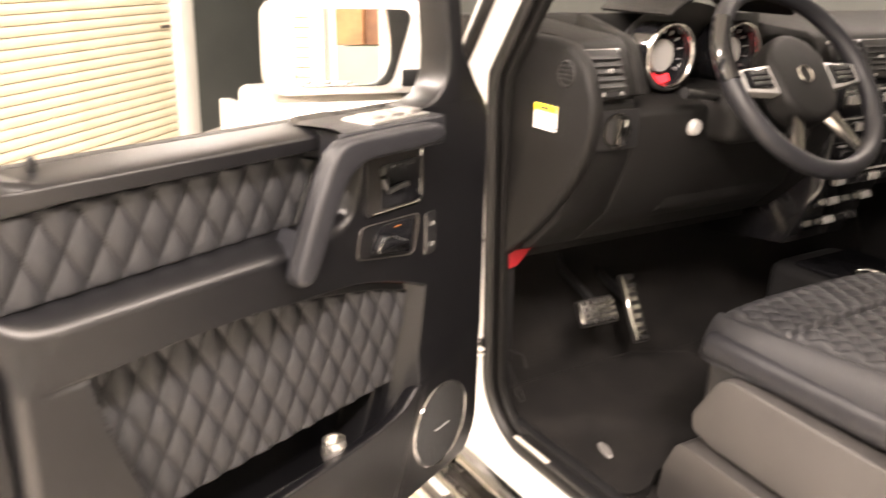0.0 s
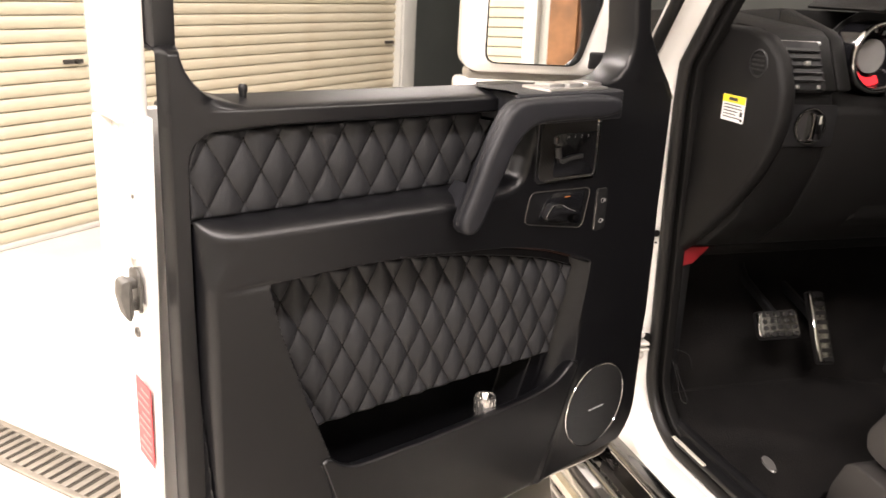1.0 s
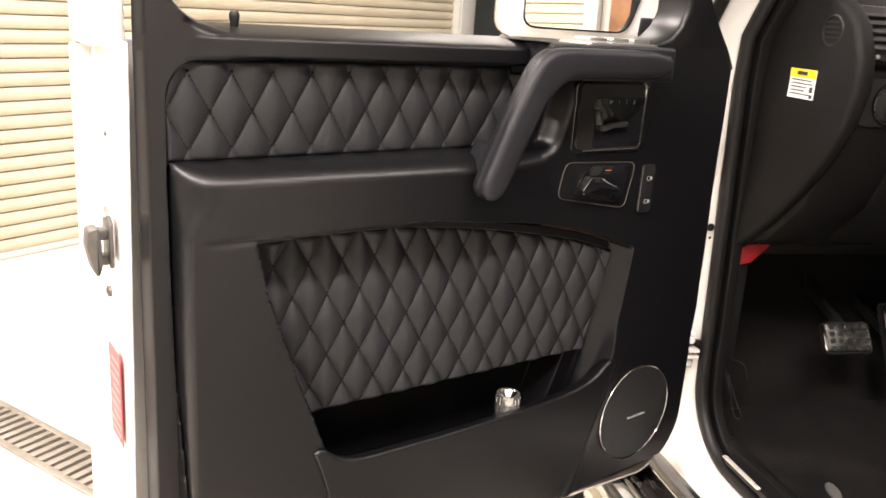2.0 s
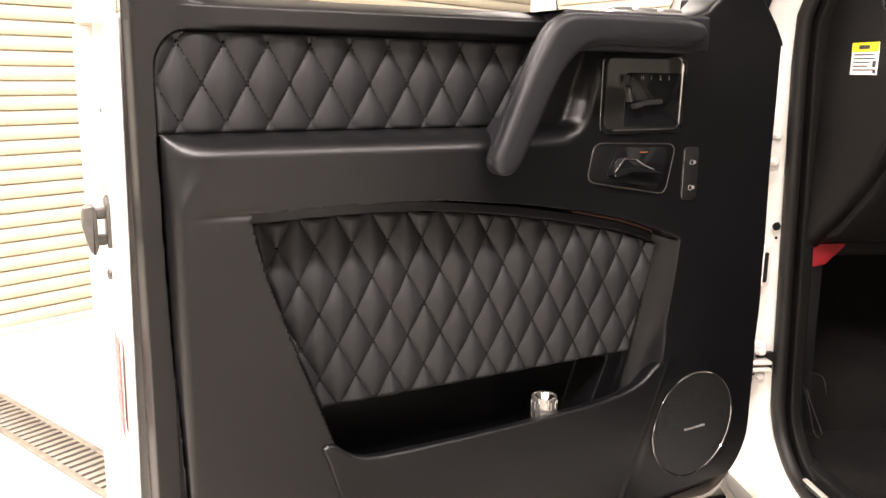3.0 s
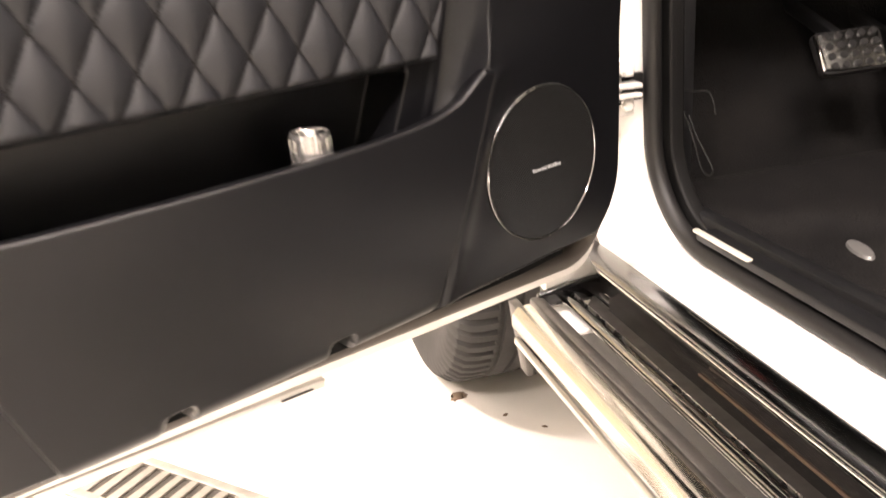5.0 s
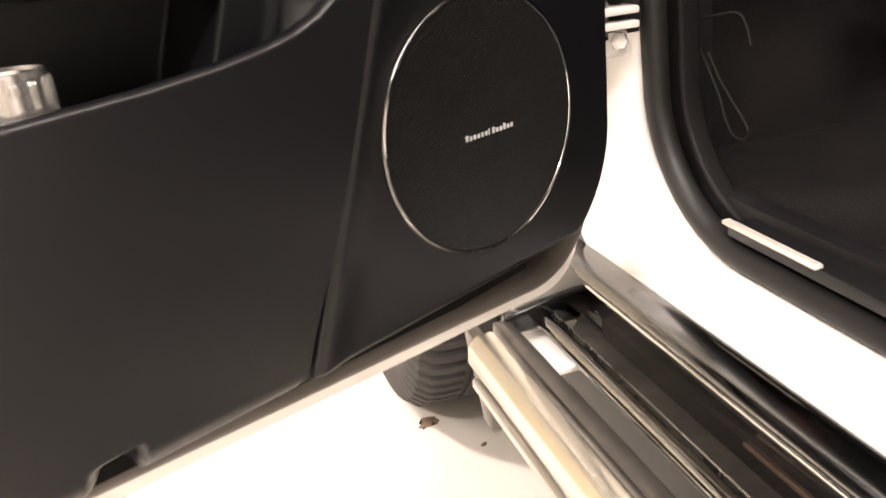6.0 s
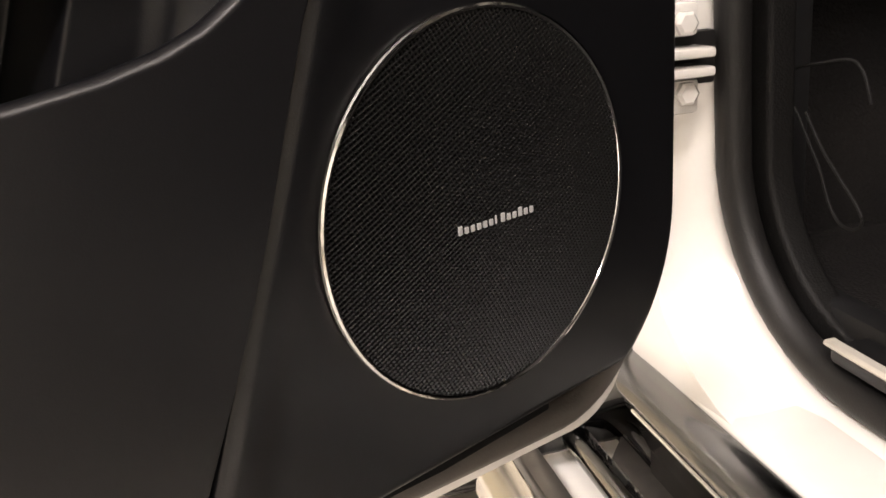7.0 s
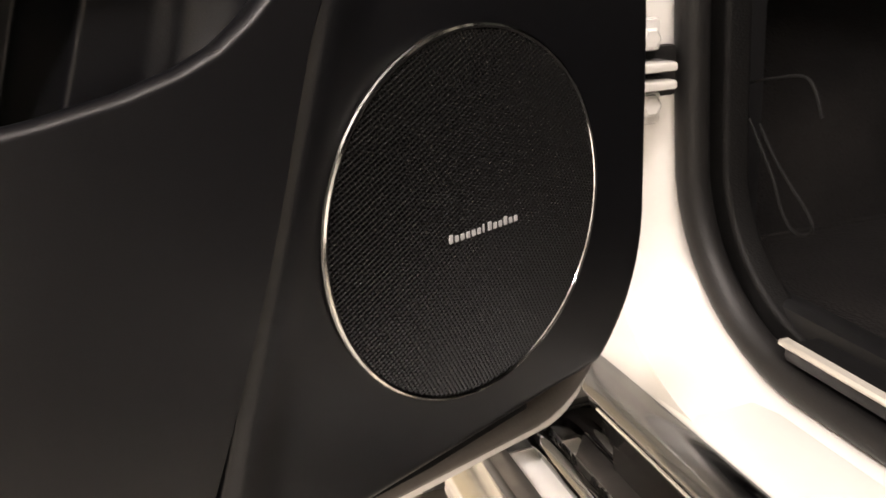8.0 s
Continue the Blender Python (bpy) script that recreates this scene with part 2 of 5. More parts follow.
AMBER = material("amber_light", (0.12, 0.03, 0.01), 0.5, emit=(1.0, 0.34, 0.04), power=0.5)
GLOW = material("ambient_glow", (0.012, 0.008, 0.007), 0.6, emit=(1.0, 0.13, 0.03), power=0.022)
GAUGE = material("gauge_red", (0.5, 0.02, 0.03), 0.4, emit=(0.9, 0.03, 0.04), power=1.8)
CLEARISH = material("acrylic_torch", (0.42, 0.40, 0.39), 0.12, metal=0.85, rough_var=0.05, stain_size=0.01)
HEADLINER = material("grey_headliner", (0.35, 0.34, 0.33), 0.9)


def weave(name):
    """Gloss-coated carbon twill: slanting bundles of fibre."""
    mat = bpy.data.materials.new(name)
    mat.use_nodes = True
    nt = mat.node_tree
    b = nt.nodes["Principled BSDF"]
    co = nt.nodes.new("ShaderNodeTexCoord")
    wv = nt.nodes.new("ShaderNodeTexWave")
    wv.bands_direction = "DIAGONAL"
    wv.inputs["Scale"].default_value = 105
    wv.inputs["Distortion"].default_value = 0.6
    wv.inputs["Detail Scale"].default_value = 300
    ramp = nt.nodes.new("ShaderNodeMix")
    ramp.data_type = "RGBA"
    ramp.inputs["A"].default_value = (0.004, 0.004, 0.004, 1)
    ramp.inputs["B"].default_value = (0.018, 0.0165, 0.015, 1)
    nt.links.new(co.outputs["Object"], wv.inputs["Vector"])
    nt.links.new(wv.outputs["Fac"], ramp.inputs["Factor"])
    nt.links.new(ramp.outputs["Result"], b.inputs["Base Color"])
    b.inputs["Roughness"].default_value = 0.35
    b.inputs["Coat Weight"].default_value = 1.0
    b.inputs["Coat Roughness"].default_value = 0.03
    return mat


CARBON = weave("carbon_weave")

# ---- the hall ----
X0, X1, Y0, Y1, H = -6.0, 4.5, -4.5, 7.5, 3.6
part("floor", box(X0, X1, Y0, Y1, -0.15, 0.0), FLOOR, label="glossy pale painted concrete workshop floor", smooth=0, category="floor", kind="structure")
part("ceiling", box(X0, X1, Y0, Y1, H, H + 0.15), CEILING, label="plain white workshop ceiling", smooth=0, category="ceiling", kind="structure")
part("wall_west", box(X0 - 0.2, X0, Y0, Y1, -0.15, H + 0.15), PALEWALL, label="pale plastered workshop wall", smooth=0, category="wall", kind="structure")
part("wall_south", box(X0, X1, Y0 - 0.2, Y0, -0.15, H + 0.15), PALEWALL, label="pale plastered workshop wall", smooth=0, category="wall", kind="structure")
part("wall_east", box(X1, X1 + 0.2, Y0, Y1, -0.15, H + 0.15), GREYWALL, label="dark grey painted workshop wall", smooth=0, category="wall", kind="structure")
# shutter wall: lintel and returns above and beside the shutters, in the wall's own frame
bm = box(-4.6, 6.0, 0.06, 0.26, 2.75, H)
part("wall_north", bm, PALEWALL, label="pale lintel wall above the roller shutters", smooth=0, m=SHM, category="wall", kind="structure")
part("wall_northeast", box(3.42, 6.0, 0.02, 0.22, 0.0, 2.75), GREYWALL, label="dark grey painted wall beside the shutters", smooth=0, m=SHM, category="wall", kind="structure")


def shutter(x0, x1, label):
    """A roller shutter of interlocking curved slats between two guide posts."""
    sh = empty("roller_shutter", label, "shutter", SHM, "roller shutters")
    pitch, rows = 0.0695, 40
    n = 5
    sec = []
    for i in range(n + 1):
        a = i / n
        sec.append((0.0 - 0.012 * math.sin(math.pi * a) ** 0.7, a * (pitch - 0.008)))
    sec += [(0.016, pitch - 0.008), (0.016, pitch)]
    bm = bmesh.new()
    verts = [bm.verts.new((x, y, z)) for y, z in sec for x in (x0, x1)]
    for i in range(len(sec) - 1):
        bm.faces.new((verts[2 * i], verts[2 * i + 1], verts[2 * i + 3], verts[2 * i + 2]))
    slat = part("slat", bm, SHUTTER, sh, smooth=50)
    slat.location = (0, 0.03, 0.03)
    for k in range(1, rows):
        c = new("slat", slat.data)
        c.parent = sh
        c.location = (0, 0.03, 0.03 + k * pitch)
    part("bottom_rail", box(x0, x1, 0.0, 0.05, 0.002, 0.03, 0.004), POST, sh)
    for x in (x0 + 0.09, x1 - 0.09):
        lt = part("latch", box(x - 0.075, x + 0.045, 0.0, 0.02, 0.949, 0.974, 0.004), DARKSTEEL, sh, "worn sliding steel latch")
        part("latch_knob", lathe([(0, 0), (0.014, 0), (0.014, 0.018), (0, 0.018)], 12, m=pose(x, 0.0, 0.962, 90)), DARKSTEEL, lt)
    return sh


shutter(-3.55, 0.0, "cream steel roller shutter, closed down to the floor")
shutter(0.19, 3.16, "cream steel roller shutter, closed, with a worn side latch")


def post(x0, x1, label):
    p = empty("guide_post", label, "post", SHM, "shutter guide posts")
    part("channel", box(x0, x1, -0.035, 0.06, 0.0, 2.75, 0.006), POST, p)
    part("lip", box(x0 + 0.03, x1 - 0.03, -0.05, -0.034, 0.0, 2.75, 0.004), POST, p)
    part("floor_plate", box(x0 - 0.015, x1 + 0.015, -0.06, 0.06, 0.001, 0.02, 0.003), RED, p, "rusty red floor plate")
    return p


post(0.0, 0.19, "pale painted steel shutter post")
post(3.16, 3.42, "grey-white painted steel shutter post")
post(-3.75, -3.55, "pale painted steel shutter post")

# south side, seen in the door mirror: a shutter edge, its post and a timber cabinet
wp = empty("timber_cabinet", "tall brown timber cabinet with a grey-green base", "cabinet", pose(-1.52, Y0 + 0.21, 0))
part("carcass", box(-0.17, 0.03, -0.20, 0.12, 1.36, 2.6, 0.01), WOOD, wp)
part("carcass", box(0.034, 0.30, -0.20, 0.10, 1.36, 2.6, 0.01), DARKWOOD, wp, "darker timber side panel")
part("base", box(-0.17, 0.30, -0.20, 0.12, 0.0, 1.356, 0.01), GREENBASE, wp, "grey-green base panel")
ps = empty("side_shutter", "narrow cream roller shutter on the far wall", "shutter", pose(-1.94, Y0 + 0.03, 0))
slat = part("slat", box(-0.95, -0.02, 0.0, 0.02, 0.02, 0.083, 0.004, 1), SHUTTER, ps)
for k in range(1, 34):
    c = new("slat", slat.data)
    c.parent = ps
    c.location = (0, 0, 0.0695 * k)
part("side_post", box(-0.015, 0.085, -0.02, 0.07, 0.0, 2.5, 0.006), POST, ps)

# floor drain: a channel with cross bars, running along the door side
DR = Matrix.Translation((-0.435, 1.044, 0)) @ Matrix.Rotation(radians(114.4), 4, "Z")
dr = empty("floor_drain", "long galvanised steel floor drain grating with cross bars", "drain", DR)
part("channel", box(-1.6, 3.2, -0.005, 0.145, 0.001, 0.003), DARKPIT, dr, "dirty drain channel", smooth=0)
part("kerb", box(-1.6, 3.2, -0.012, 0.012, 0.001, 0.010, 0.003), GRATE, dr)
part("kerb", box(-1.6, 3.2, 0.128, 0.152, 0.001, 0.010, 0.003), GRATE, dr)
bar = part("bar", box(-1.611, -1.589, 0.010, 0.130, 0.002, 0.009, 0.002, 1), GRATE, dr)
for k in range(1, 118):
    c = new("bar", bar.data)
    c.parent = dr
    c.location = (0.040 * k, 0, 0)

# ceiling fluorescent battens
for k, (x, y, a) in enumerate([(-3.0, -0.8, 20), (-1.6, 1.9, 20), (-3.6, 2.2, 20), (-2.1, -1.75, 96), (-0.75, -1.60, 96), (0.60, -1.46, 96), (2.8, -0.6, 20), (2.2, 3.6, 20)]):
    f = empty("ceiling_light", "white fluorescent ceiling batten, switched on", "ceiling light", pose(x, y, H - 0.005, 0, 0, a), "ceiling lights")
    part("housing", box(-0.12, 0.12, -0.65, 0.65, -0.06, 0.0, 0.01), CEILING, f)
    part("tube", tube([(-0.05, -0.6, -0.085), (-0.05, 0.6, -0.085)], 0.016, 10), LAMP, f)
    part("tube", tube([(0.05, -0.6, -0.085), (0.05, 0.6, -0.085)], 0.016, 10), LAMP, f)
    area("light", pose(x, y, H - 0.12, 0, 0, a), 0.25, 1.25, WATTS[k], (1.0, 0.89, 0.84))


# dry scraps of dirt on the floor near the front wheel
for k, (x, y, s, a) in enumerate([(0.222, 0.795, 0.020, 20), (0.236, 0.790, 0.010, 70), (0.253, 0.661, 0.007, 10), (0.287, 0.569, 0.006, 130)]):
    bm = lathe([(0, 0.0002), (1.0, 0.0002), (1.15, 0.08), (0.6, 0.22), (0, 0.28)], 9)
    for i, v in enumerate(bm.verts):
        v.co.x *= 1 + 0.35 * math.sin(i * 2.3 + k)
        v.co.y *= 0.6 + 0.25 * math.cos(i * 3.1 + k)
    part("dirt_scrap", bm, SCRAP, label="dry brown scrap of dirt on the floor", m=pose(x, y, 0, 0, 0, a) @ Matrix.Scale(s, 4), category="debris", group="scraps of dirt on the floor")
# ---- the open door ----
door = empty("driver_door", "open white car door with black quilted leather inner trim", "car door", pose(0, 0, 0))


def edge_r(z):
    """The hinge-side edge of the trim at height z, with its round lower corner."""
    z = np.asarray(z, float)
    base = -0.112 - 0.006 * sst(0.86, 1.05, z) - 0.004 * sst(1.05, 1.18, z) - 0.001 * sst(1.24, 1.33, z) - 0.75 * np.clip(z - 1.322, 0, 0.04)
    low = np.clip(0.798 - z, 0, 0.087)
    return base - (0.087 - np.sqrt(np.maximum(0.087 ** 2 - low ** 2, 0))) * 0.95


def bottom_z(x):
    return 0.698 + np.clip(x + 0.66, 0, 0.5) * 0.034


def crease(x):
    """Height of the fold over the lower quilted panel."""
    return np.interp(x, [-0.93, -0.83, -0.76, -0.68, -0.63, -0.585, -0.53, -0.475, -0.42, -0.37, -0.33, -0.286, -0.2], [1.150, 1.150, 1.153, 1.154, 1.1525, 1.148, 1.1415, 1.133, 1.123, 1.112, 1.0995, 1.083, 1.045])


def lq_left(z):
    return np.interp(z, [0.69, 0.90, 0.94, 0.99, 1.04, 1.085, 1.14], [-0.674, -0.756, -0.771, -0.790, -0.807, -0.823, -0.836])


def lq_right(z):
    return np.interp(z, [0.69, 0.90, 0.93, 0.97, 1.0, 1.04, 1.08], [-0.388, -0.310, -0.302, -0.294, -0.289, -0.284, -0.280])


def front_y(x, z):
    y = lerp(-0.029, -0.002, sst(-0.60, -0.40, x))
    low = -0.014 + (x + 0.33) * 0.078
    return lerp(y, np.maximum(low, -0.03), sst(-0.012, -0.002, x - (-0.367 + (z - 0.747) * 0.366)) * sst(0.98, 0.915, z))


def trim_y(X, Z):
    yb = front_y(X, Z)
    dz, dx = Z - 1.2020, -0.408 - (1.30 - Z) * 0.34 - X
    R = 0.034
    d = np.where((dz < R) & (dx < R), R - np.hypot(np.maximum(R - dz, 0), np.maximum(R - dx, 0)), np.minimum(dz, dx))
    shelf = 1 - np.maximum(1 - np.clip(d / 0.0225, 0, 1) ** 2, 0) ** lerp(0.5, 1.0, sst(-0.008, 0.012, dz - dx))
    y = lerp(yb, 0.022, shelf)
    # rolled ledge under the window
    xl = -0.9150 + np.where(Z > 1.284, 0.036 - np.sqrt(np.maximum(0.036 ** 2 - (np.minimum(Z, 1.320) - 1.284) ** 2, 0)), 0)
    outside = np.maximum(sst(0.006, 0.001, X - xl), sst(1.315, 1.320, Z)) * sst(1.205, 1.2245, Z) * sst(-0.80, -0.86, X)
    y = lerp(y, 0.002, outside)
    roll = sst(1.318, 1.325, Z) * (1 - sst(-0.50, -0.47, X)) * sst(-0.905, -0.85, X)
    y = lerp(y, -0.002, roll)
    y = y + 0.050 * np.clip((Z - 1.339) / 0.014, 0, 1) ** 2.2 * (1 - sst(-0.34, -0.30, X)) * sst(-0.90, -0.865, X)
    # sunk bed for the upper quilted insert
    bed = sst(0.0, 0.004, X - xl - 0.002) * sst(0.0, 0.004, -0.473 - (1.319 - Z) * 0.5 - X) * sst(1.2235, 1.227, Z) * sst(1.3195, 1.316, Z)
    y = lerp(y, 0.046, bed)
    # stile at the latch side and its groove
    k = np.clip((X + 0.910) / lerp(0.013, 0.058, sst(1.15, 1.21, Z)), 0, 1)
    y = lerp(0.002, y, np.where(Z < 1.2245, (1 - (1 - k) ** 2.6) ** 0.8, sst(-0.918, -0.914, X)))
    xg = -0.9125 + 0.010 * sst(1.22, 0.70, Z)
    y = y + 0.012 * np.exp(-np.abs((X - xg) / 0.0012) ** 4) * (1 - sst(1.218, 1.224, Z))
    # recess of the lower quilted panel: undercut fold on top, soft flank towards the hinge
    top = sst(0.0, 0.007, crease(X) - Z)
    left = sst(0.0, 0.005, X - lq_left(Z))
    D = lq_right(Z) - X
    right = sst(0.026, 0.036, D)
    hollow = (1 - (1 - np.clip(D / 0.026, 0, 1)) ** 1.9) * sst(0.80, 0.86, Z) * sst(0.0, 0.007, crease(X) - Z) * left
    y = lerp(y, 0.0285, hollow)
    rec = top * left * right
    y = lerp(y, 0.030, rec)
    # raised fillet between the fold and the quilting
    y = y - 0.017 * sst(0.003, 0.007, crease(X) - Z) * sst(0.022, 0.017, crease(X) - Z) * left * right
    # shallow fold that runs on towards the latch side
    fold = np.exp(-((Z - crease(X) + 0.001) / 0.0035) ** 2) * sst(-0.90, -0.85, X) * (1 - sst(-0.835, -0.825, X))
    y = y + 0.0024 * fold
    # pocket cavity
    cav = (1 - sst(0.917, 0.926, Z)) * sst(0.74, 0.78, Z) * sst(0.0, 0.01, X - lq_left(Z)) * sst(-0.004, 0.006, -0.372 - X + (Z - 0.90) * 0.36)
    y = lerp(y, 0.078, cav)
    y = lerp(y, 0.012, sst(0.80, 0.78, Z) * sst(0.0, 0.02, X - lq_left(Z)) * sst(0.0, 0.006, -0.367 + (Z - 0.747) * 0.366 - 0.008 - X))
    # dark joint beside the pocket, and the rounded rib beside the speaker panel
    xs = -0.367 + (Z - 0.747) * 0.366
    y = y + 0.006 * np.exp(-((X - xs + 0.0005) / 0.0010) ** 2) * sst(0.925, 0.91, Z)
    d = X - xs - 0.0085
    y = y - 0.0030 * np.exp(-(d / np.where(d < 0, 0.0052, 0.0120)) ** 2) * sst(0.925, 0.91, Z)
    # edges turn back
    y = y + 0.030 * sst(0.014, 0.0, edge_r(Z) - X) ** 1.5
    y = y + 0.030 * sst(0.014, 0.0, Z - bottom_z(X)) ** 1.5
    y = y + 0.020 * sst(-0.930, -0.937, X)
    return y


def trim_fn(u, v):
    z1 = lerp(0.70, 1.353, v)
    x = lerp(-0.937, edge_r(np.maximum(z1, 0.716)), u)
    z = lerp(bottom_z(x), 1.353, v)
    x = lerp(-0.937, edge_r(z), u)
    return x, trim_y(x, z), z


part("inner_panel", field(np.concatenate([np.linspace(0, 0.05, 56)[:-1], np.linspace(0.05, 0.63, 220)[:-1], np.linspace(0.63, 0.83, 270)[:-1], np.linspace(0.83, 1, 80)]), np.concatenate([np.linspace(0, 0.53, 200)[:-1], np.linspace(0.53, 0.74, 130)[:-1], np.linspace(0.74, 0.81, 60)[:-1], np.linspace(0.81, 1, 90)]), trim_fn), SOFT, door, "soft black moulded inner door panel", smooth=60)


def puff(X, Z, x0, z0, px, pz, h):
    a = (X - x0) / px + (Z - z0) / pz
    b = (X - x0) / px - (Z - z0) / pz
    k = np.abs(np.sin(np.pi * a)) * np.abs(np.sin(np.pi * b))
    return h * (0.55 * k ** 0.28 + 0.45 * k ** 0.8)


# upper quilted insert, with a round upper corner
PX, PZ = 0.0431, 0.0742


def upper_base(x):
    return 0.0125 + 0.012 * np.clip((x + 0.87) / 0.26, -0.2, 1.2)


def upper_fn(u, v):
    z = lerp(1.2225, 1.3198, v)
    xl = -0.9150 + np.where(z > 1.284, 0.036 - np.sqrt(np.maximum(0.036 ** 2 - (z - 1.284) ** 2, 0)), 0)
    xr = -0.476 - (1.319 - z) * 0.5
    x = lerp(xl, xr, u)
    rim = np.minimum(np.minimum(x - xl, xr - x), np.minimum(z - 1.2225, 1.3198 - z))
    y = upper_base(x) - puff(x, z, -0.870, 1.271, PX, PZ, 0.0075) * (0.55 + 0.45 * sst(0.0, 0.006, rim)) + 0.007 * np.clip(1 - rim / 0.0025, 0, 1) ** 2
    return x, y, z


upq = part("quilted_insert", field(np.linspace(0, 1, 330), np.linspace(0, 1, 76), upper_fn), QUILT, door, "upper diamond-quilted black leather insert", smooth=60)

LX, LZ = 0.0413, 0.0725


def lower_base(z):
    return 0.0172 + 0.010 * sst(1.03, 1.12, z)


def lower_fn(u, v):
    x0 = lerp(lerp(-0.757, -0.8215, v), lerp(-0.338, -0.300, v), u)
    zb = lerp(0.921, 0.930, u)
    z = lerp(zb, crease(x0) - 0.016, v)
    xl, xr = lq_left(z) + 0.0035, lerp(-0.338, -0.300, v)
    x = lerp(xl, xr, u)
    rim = np.minimum(np.minimum(u, 1 - u) * 0.45, np.minimum(v, 1 - v) * 0.18)
    y = lower_base(z) - puff(x, z, -0.737, 0.993, LX, LZ, 0.0092) * (0.4 + 0.6 * sst(0.0, 0.008, rim)) + 0.007 * np.clip(1 - rim / 0.005, 0, 1) ** 2
    return x, y, z


loq = part("quilted_insert", field(np.linspace(0, 1, 420), np.linspace(0, 1, 180), lower_fn), QUILT, door, "lower diamond-quilted black leather insert above the pocket", smooth=60)


def stitches(name, parent, inside, base, x0, z0, px, pz, span):
    """Short thread stitches along the seams of a quilted insert, in one mesh."""
    verts, faces = [], []
    for sgn in (1, -1):
        d = Vector((px, 0, -sgn * pz)).normalized()
        for k in range(-span, span):
            for i in range(-140, 140):
                s = (i + 0.5) * 0.0046
                x, z = x0 + k * px + d.x * s, z0 + d.z * s
                if not inside(x, z):
                    continue
                y = float(base(x, z)) - 0.0018
                n = Vector((-d.z, 0, d.x)) * 0.00085
                e = d * 0.0016
                c = Vector((x, y, z))
                b = len(verts)
                for q in (-e - n, e - n, e + n, -e + n):
                    verts.append(c + q)
                verts.append(c + Vector((0, -0.0009, 0)))
                faces += [(b, b + 1, b + 4), (b + 1, b + 2, b + 4), (b + 2, b + 3, b + 4), (b + 3, b, b + 4)]
    bm = bmesh.new()
    me = bpy.data.meshes.new("tmp")
    me.from_pydata(verts, [], faces)
    bm.from_mesh(me)
    bpy.data.meshes.remove(me)
    part(name, bm, THREAD, parent, "dark stitching along the quilted seams", smooth=0, kind="stuff")


stitches("stitching", upq, lambda x, z: 1.237 < z < 1.312 and -0.908 < x < -0.50 - (1.319 - z) * 0.5 and (z < 1.29 or x > -0.895), lambda x, z: upper_base(x), -0.870, 1.271, PX, PZ, 24)
stitches("stitching", loq, lambda x, z: 0.938 < z < crease(x) - 0.024 and lq_left(z) + 0.012 < x < -0.338 + (z - 0.93) * 0.25, lambda x, z: lower_base(z), -0.737, 0.993, LX, LZ, 24)


def pocket_top(x):
    return np.interp(x, [-0.775, -0.770, -0.765, -0.758, -0.752, -0.745, -0.735, -0.722, -0.705, -0.685, -0.60, -0.504, -0.43, -0.395, -0.372, -0.355, -0.342, -0.331, -0.322, -0.312, -0.303],
                     [0.892, 0.899, 0.902, 0.9005, 0.896, 0.890, 0.8835, 0.879, 0.8775, 0.877, 0.877, 0.879, 0.8825, 0.8858, 0.8895, 0.894, 0.8995, 0.907, 0.915, 0.921, 0.918])


def pocket_fn(u, v):
    vz = np.clip(v / 0.92, 0, 1)
    xl = np.interp(vz, [0, 1], [-0.708, -0.775])
    xr = np.interp(vz, [0, 1], [-0.3835, -0.3005])
    x = lerp(xl, xr, u)
    z = lerp(bottom_z(x) + 0.003, pocket_top(x), vz ** 0.95)
    y = lerp(-0.034, -0.0172, u) - 0.002 * np.sin(vz * 3.1)
    over = np.clip((v - 0.92) / 0.08, 0, 1)
    y = y + 0.003 * np.clip((vz - 0.978) / 0.022, 0, 1) ** 2 + over * 0.026
    z = z - over ** 2 * 0.014
    rim = np.minimum(u, 1 - u) * 0.42
    y = y + lerp(0.016, 0.006, u) * np.clip(1 - rim / lerp(0.005, 0.0014, u), 0, 1) ** 2
    low = np.clip(1 - (z - bottom_z(x)) / 0.020, 0, 1)
    y = y + 0.030 * (1 - np.sqrt(np.maximum(1 - low ** 2, 0)))
    for cx in (-0.640, -0.497):
        q = (x - cx) / 0.030
        bump = np.where(q < 0.8, sst(0.0, 0.8, q), sst(1.02, 0.86, q))
        y = y + 0.030 * bump * sst(0.024, 0.015, z - bottom_z(x))
    return x, y, z


vv = np.concatenate([np.linspace(0, 0.13, 44), np.linspace(0.14, 0.86, 40), np.linspace(0.865, 1.0, 34)])
part("map_pocket", field(np.concatenate([np.linspace(0, 0.03, 30)[:-1], np.linspace(0.03, 0.97, 220)[:-1], np.linspace(0.97, 1, 50)]), vv, pocket_fn), SOFT, door, "deep moulded black door pocket", smooth=60)

# Black strip added for the shade in the notches and below the panel edge.
part("trim_shade", prism([(-0.89, 0.6925), (-0.66, 0.6925), (-0.26, 0.7055), (-0.20, 0.712), (-0.20, 0.745), (-0.89, 0.735)], "y", 0.008, 0.026, 0.001), INKBLACK, door, "black strip standing for the shade under the lower trim edge")
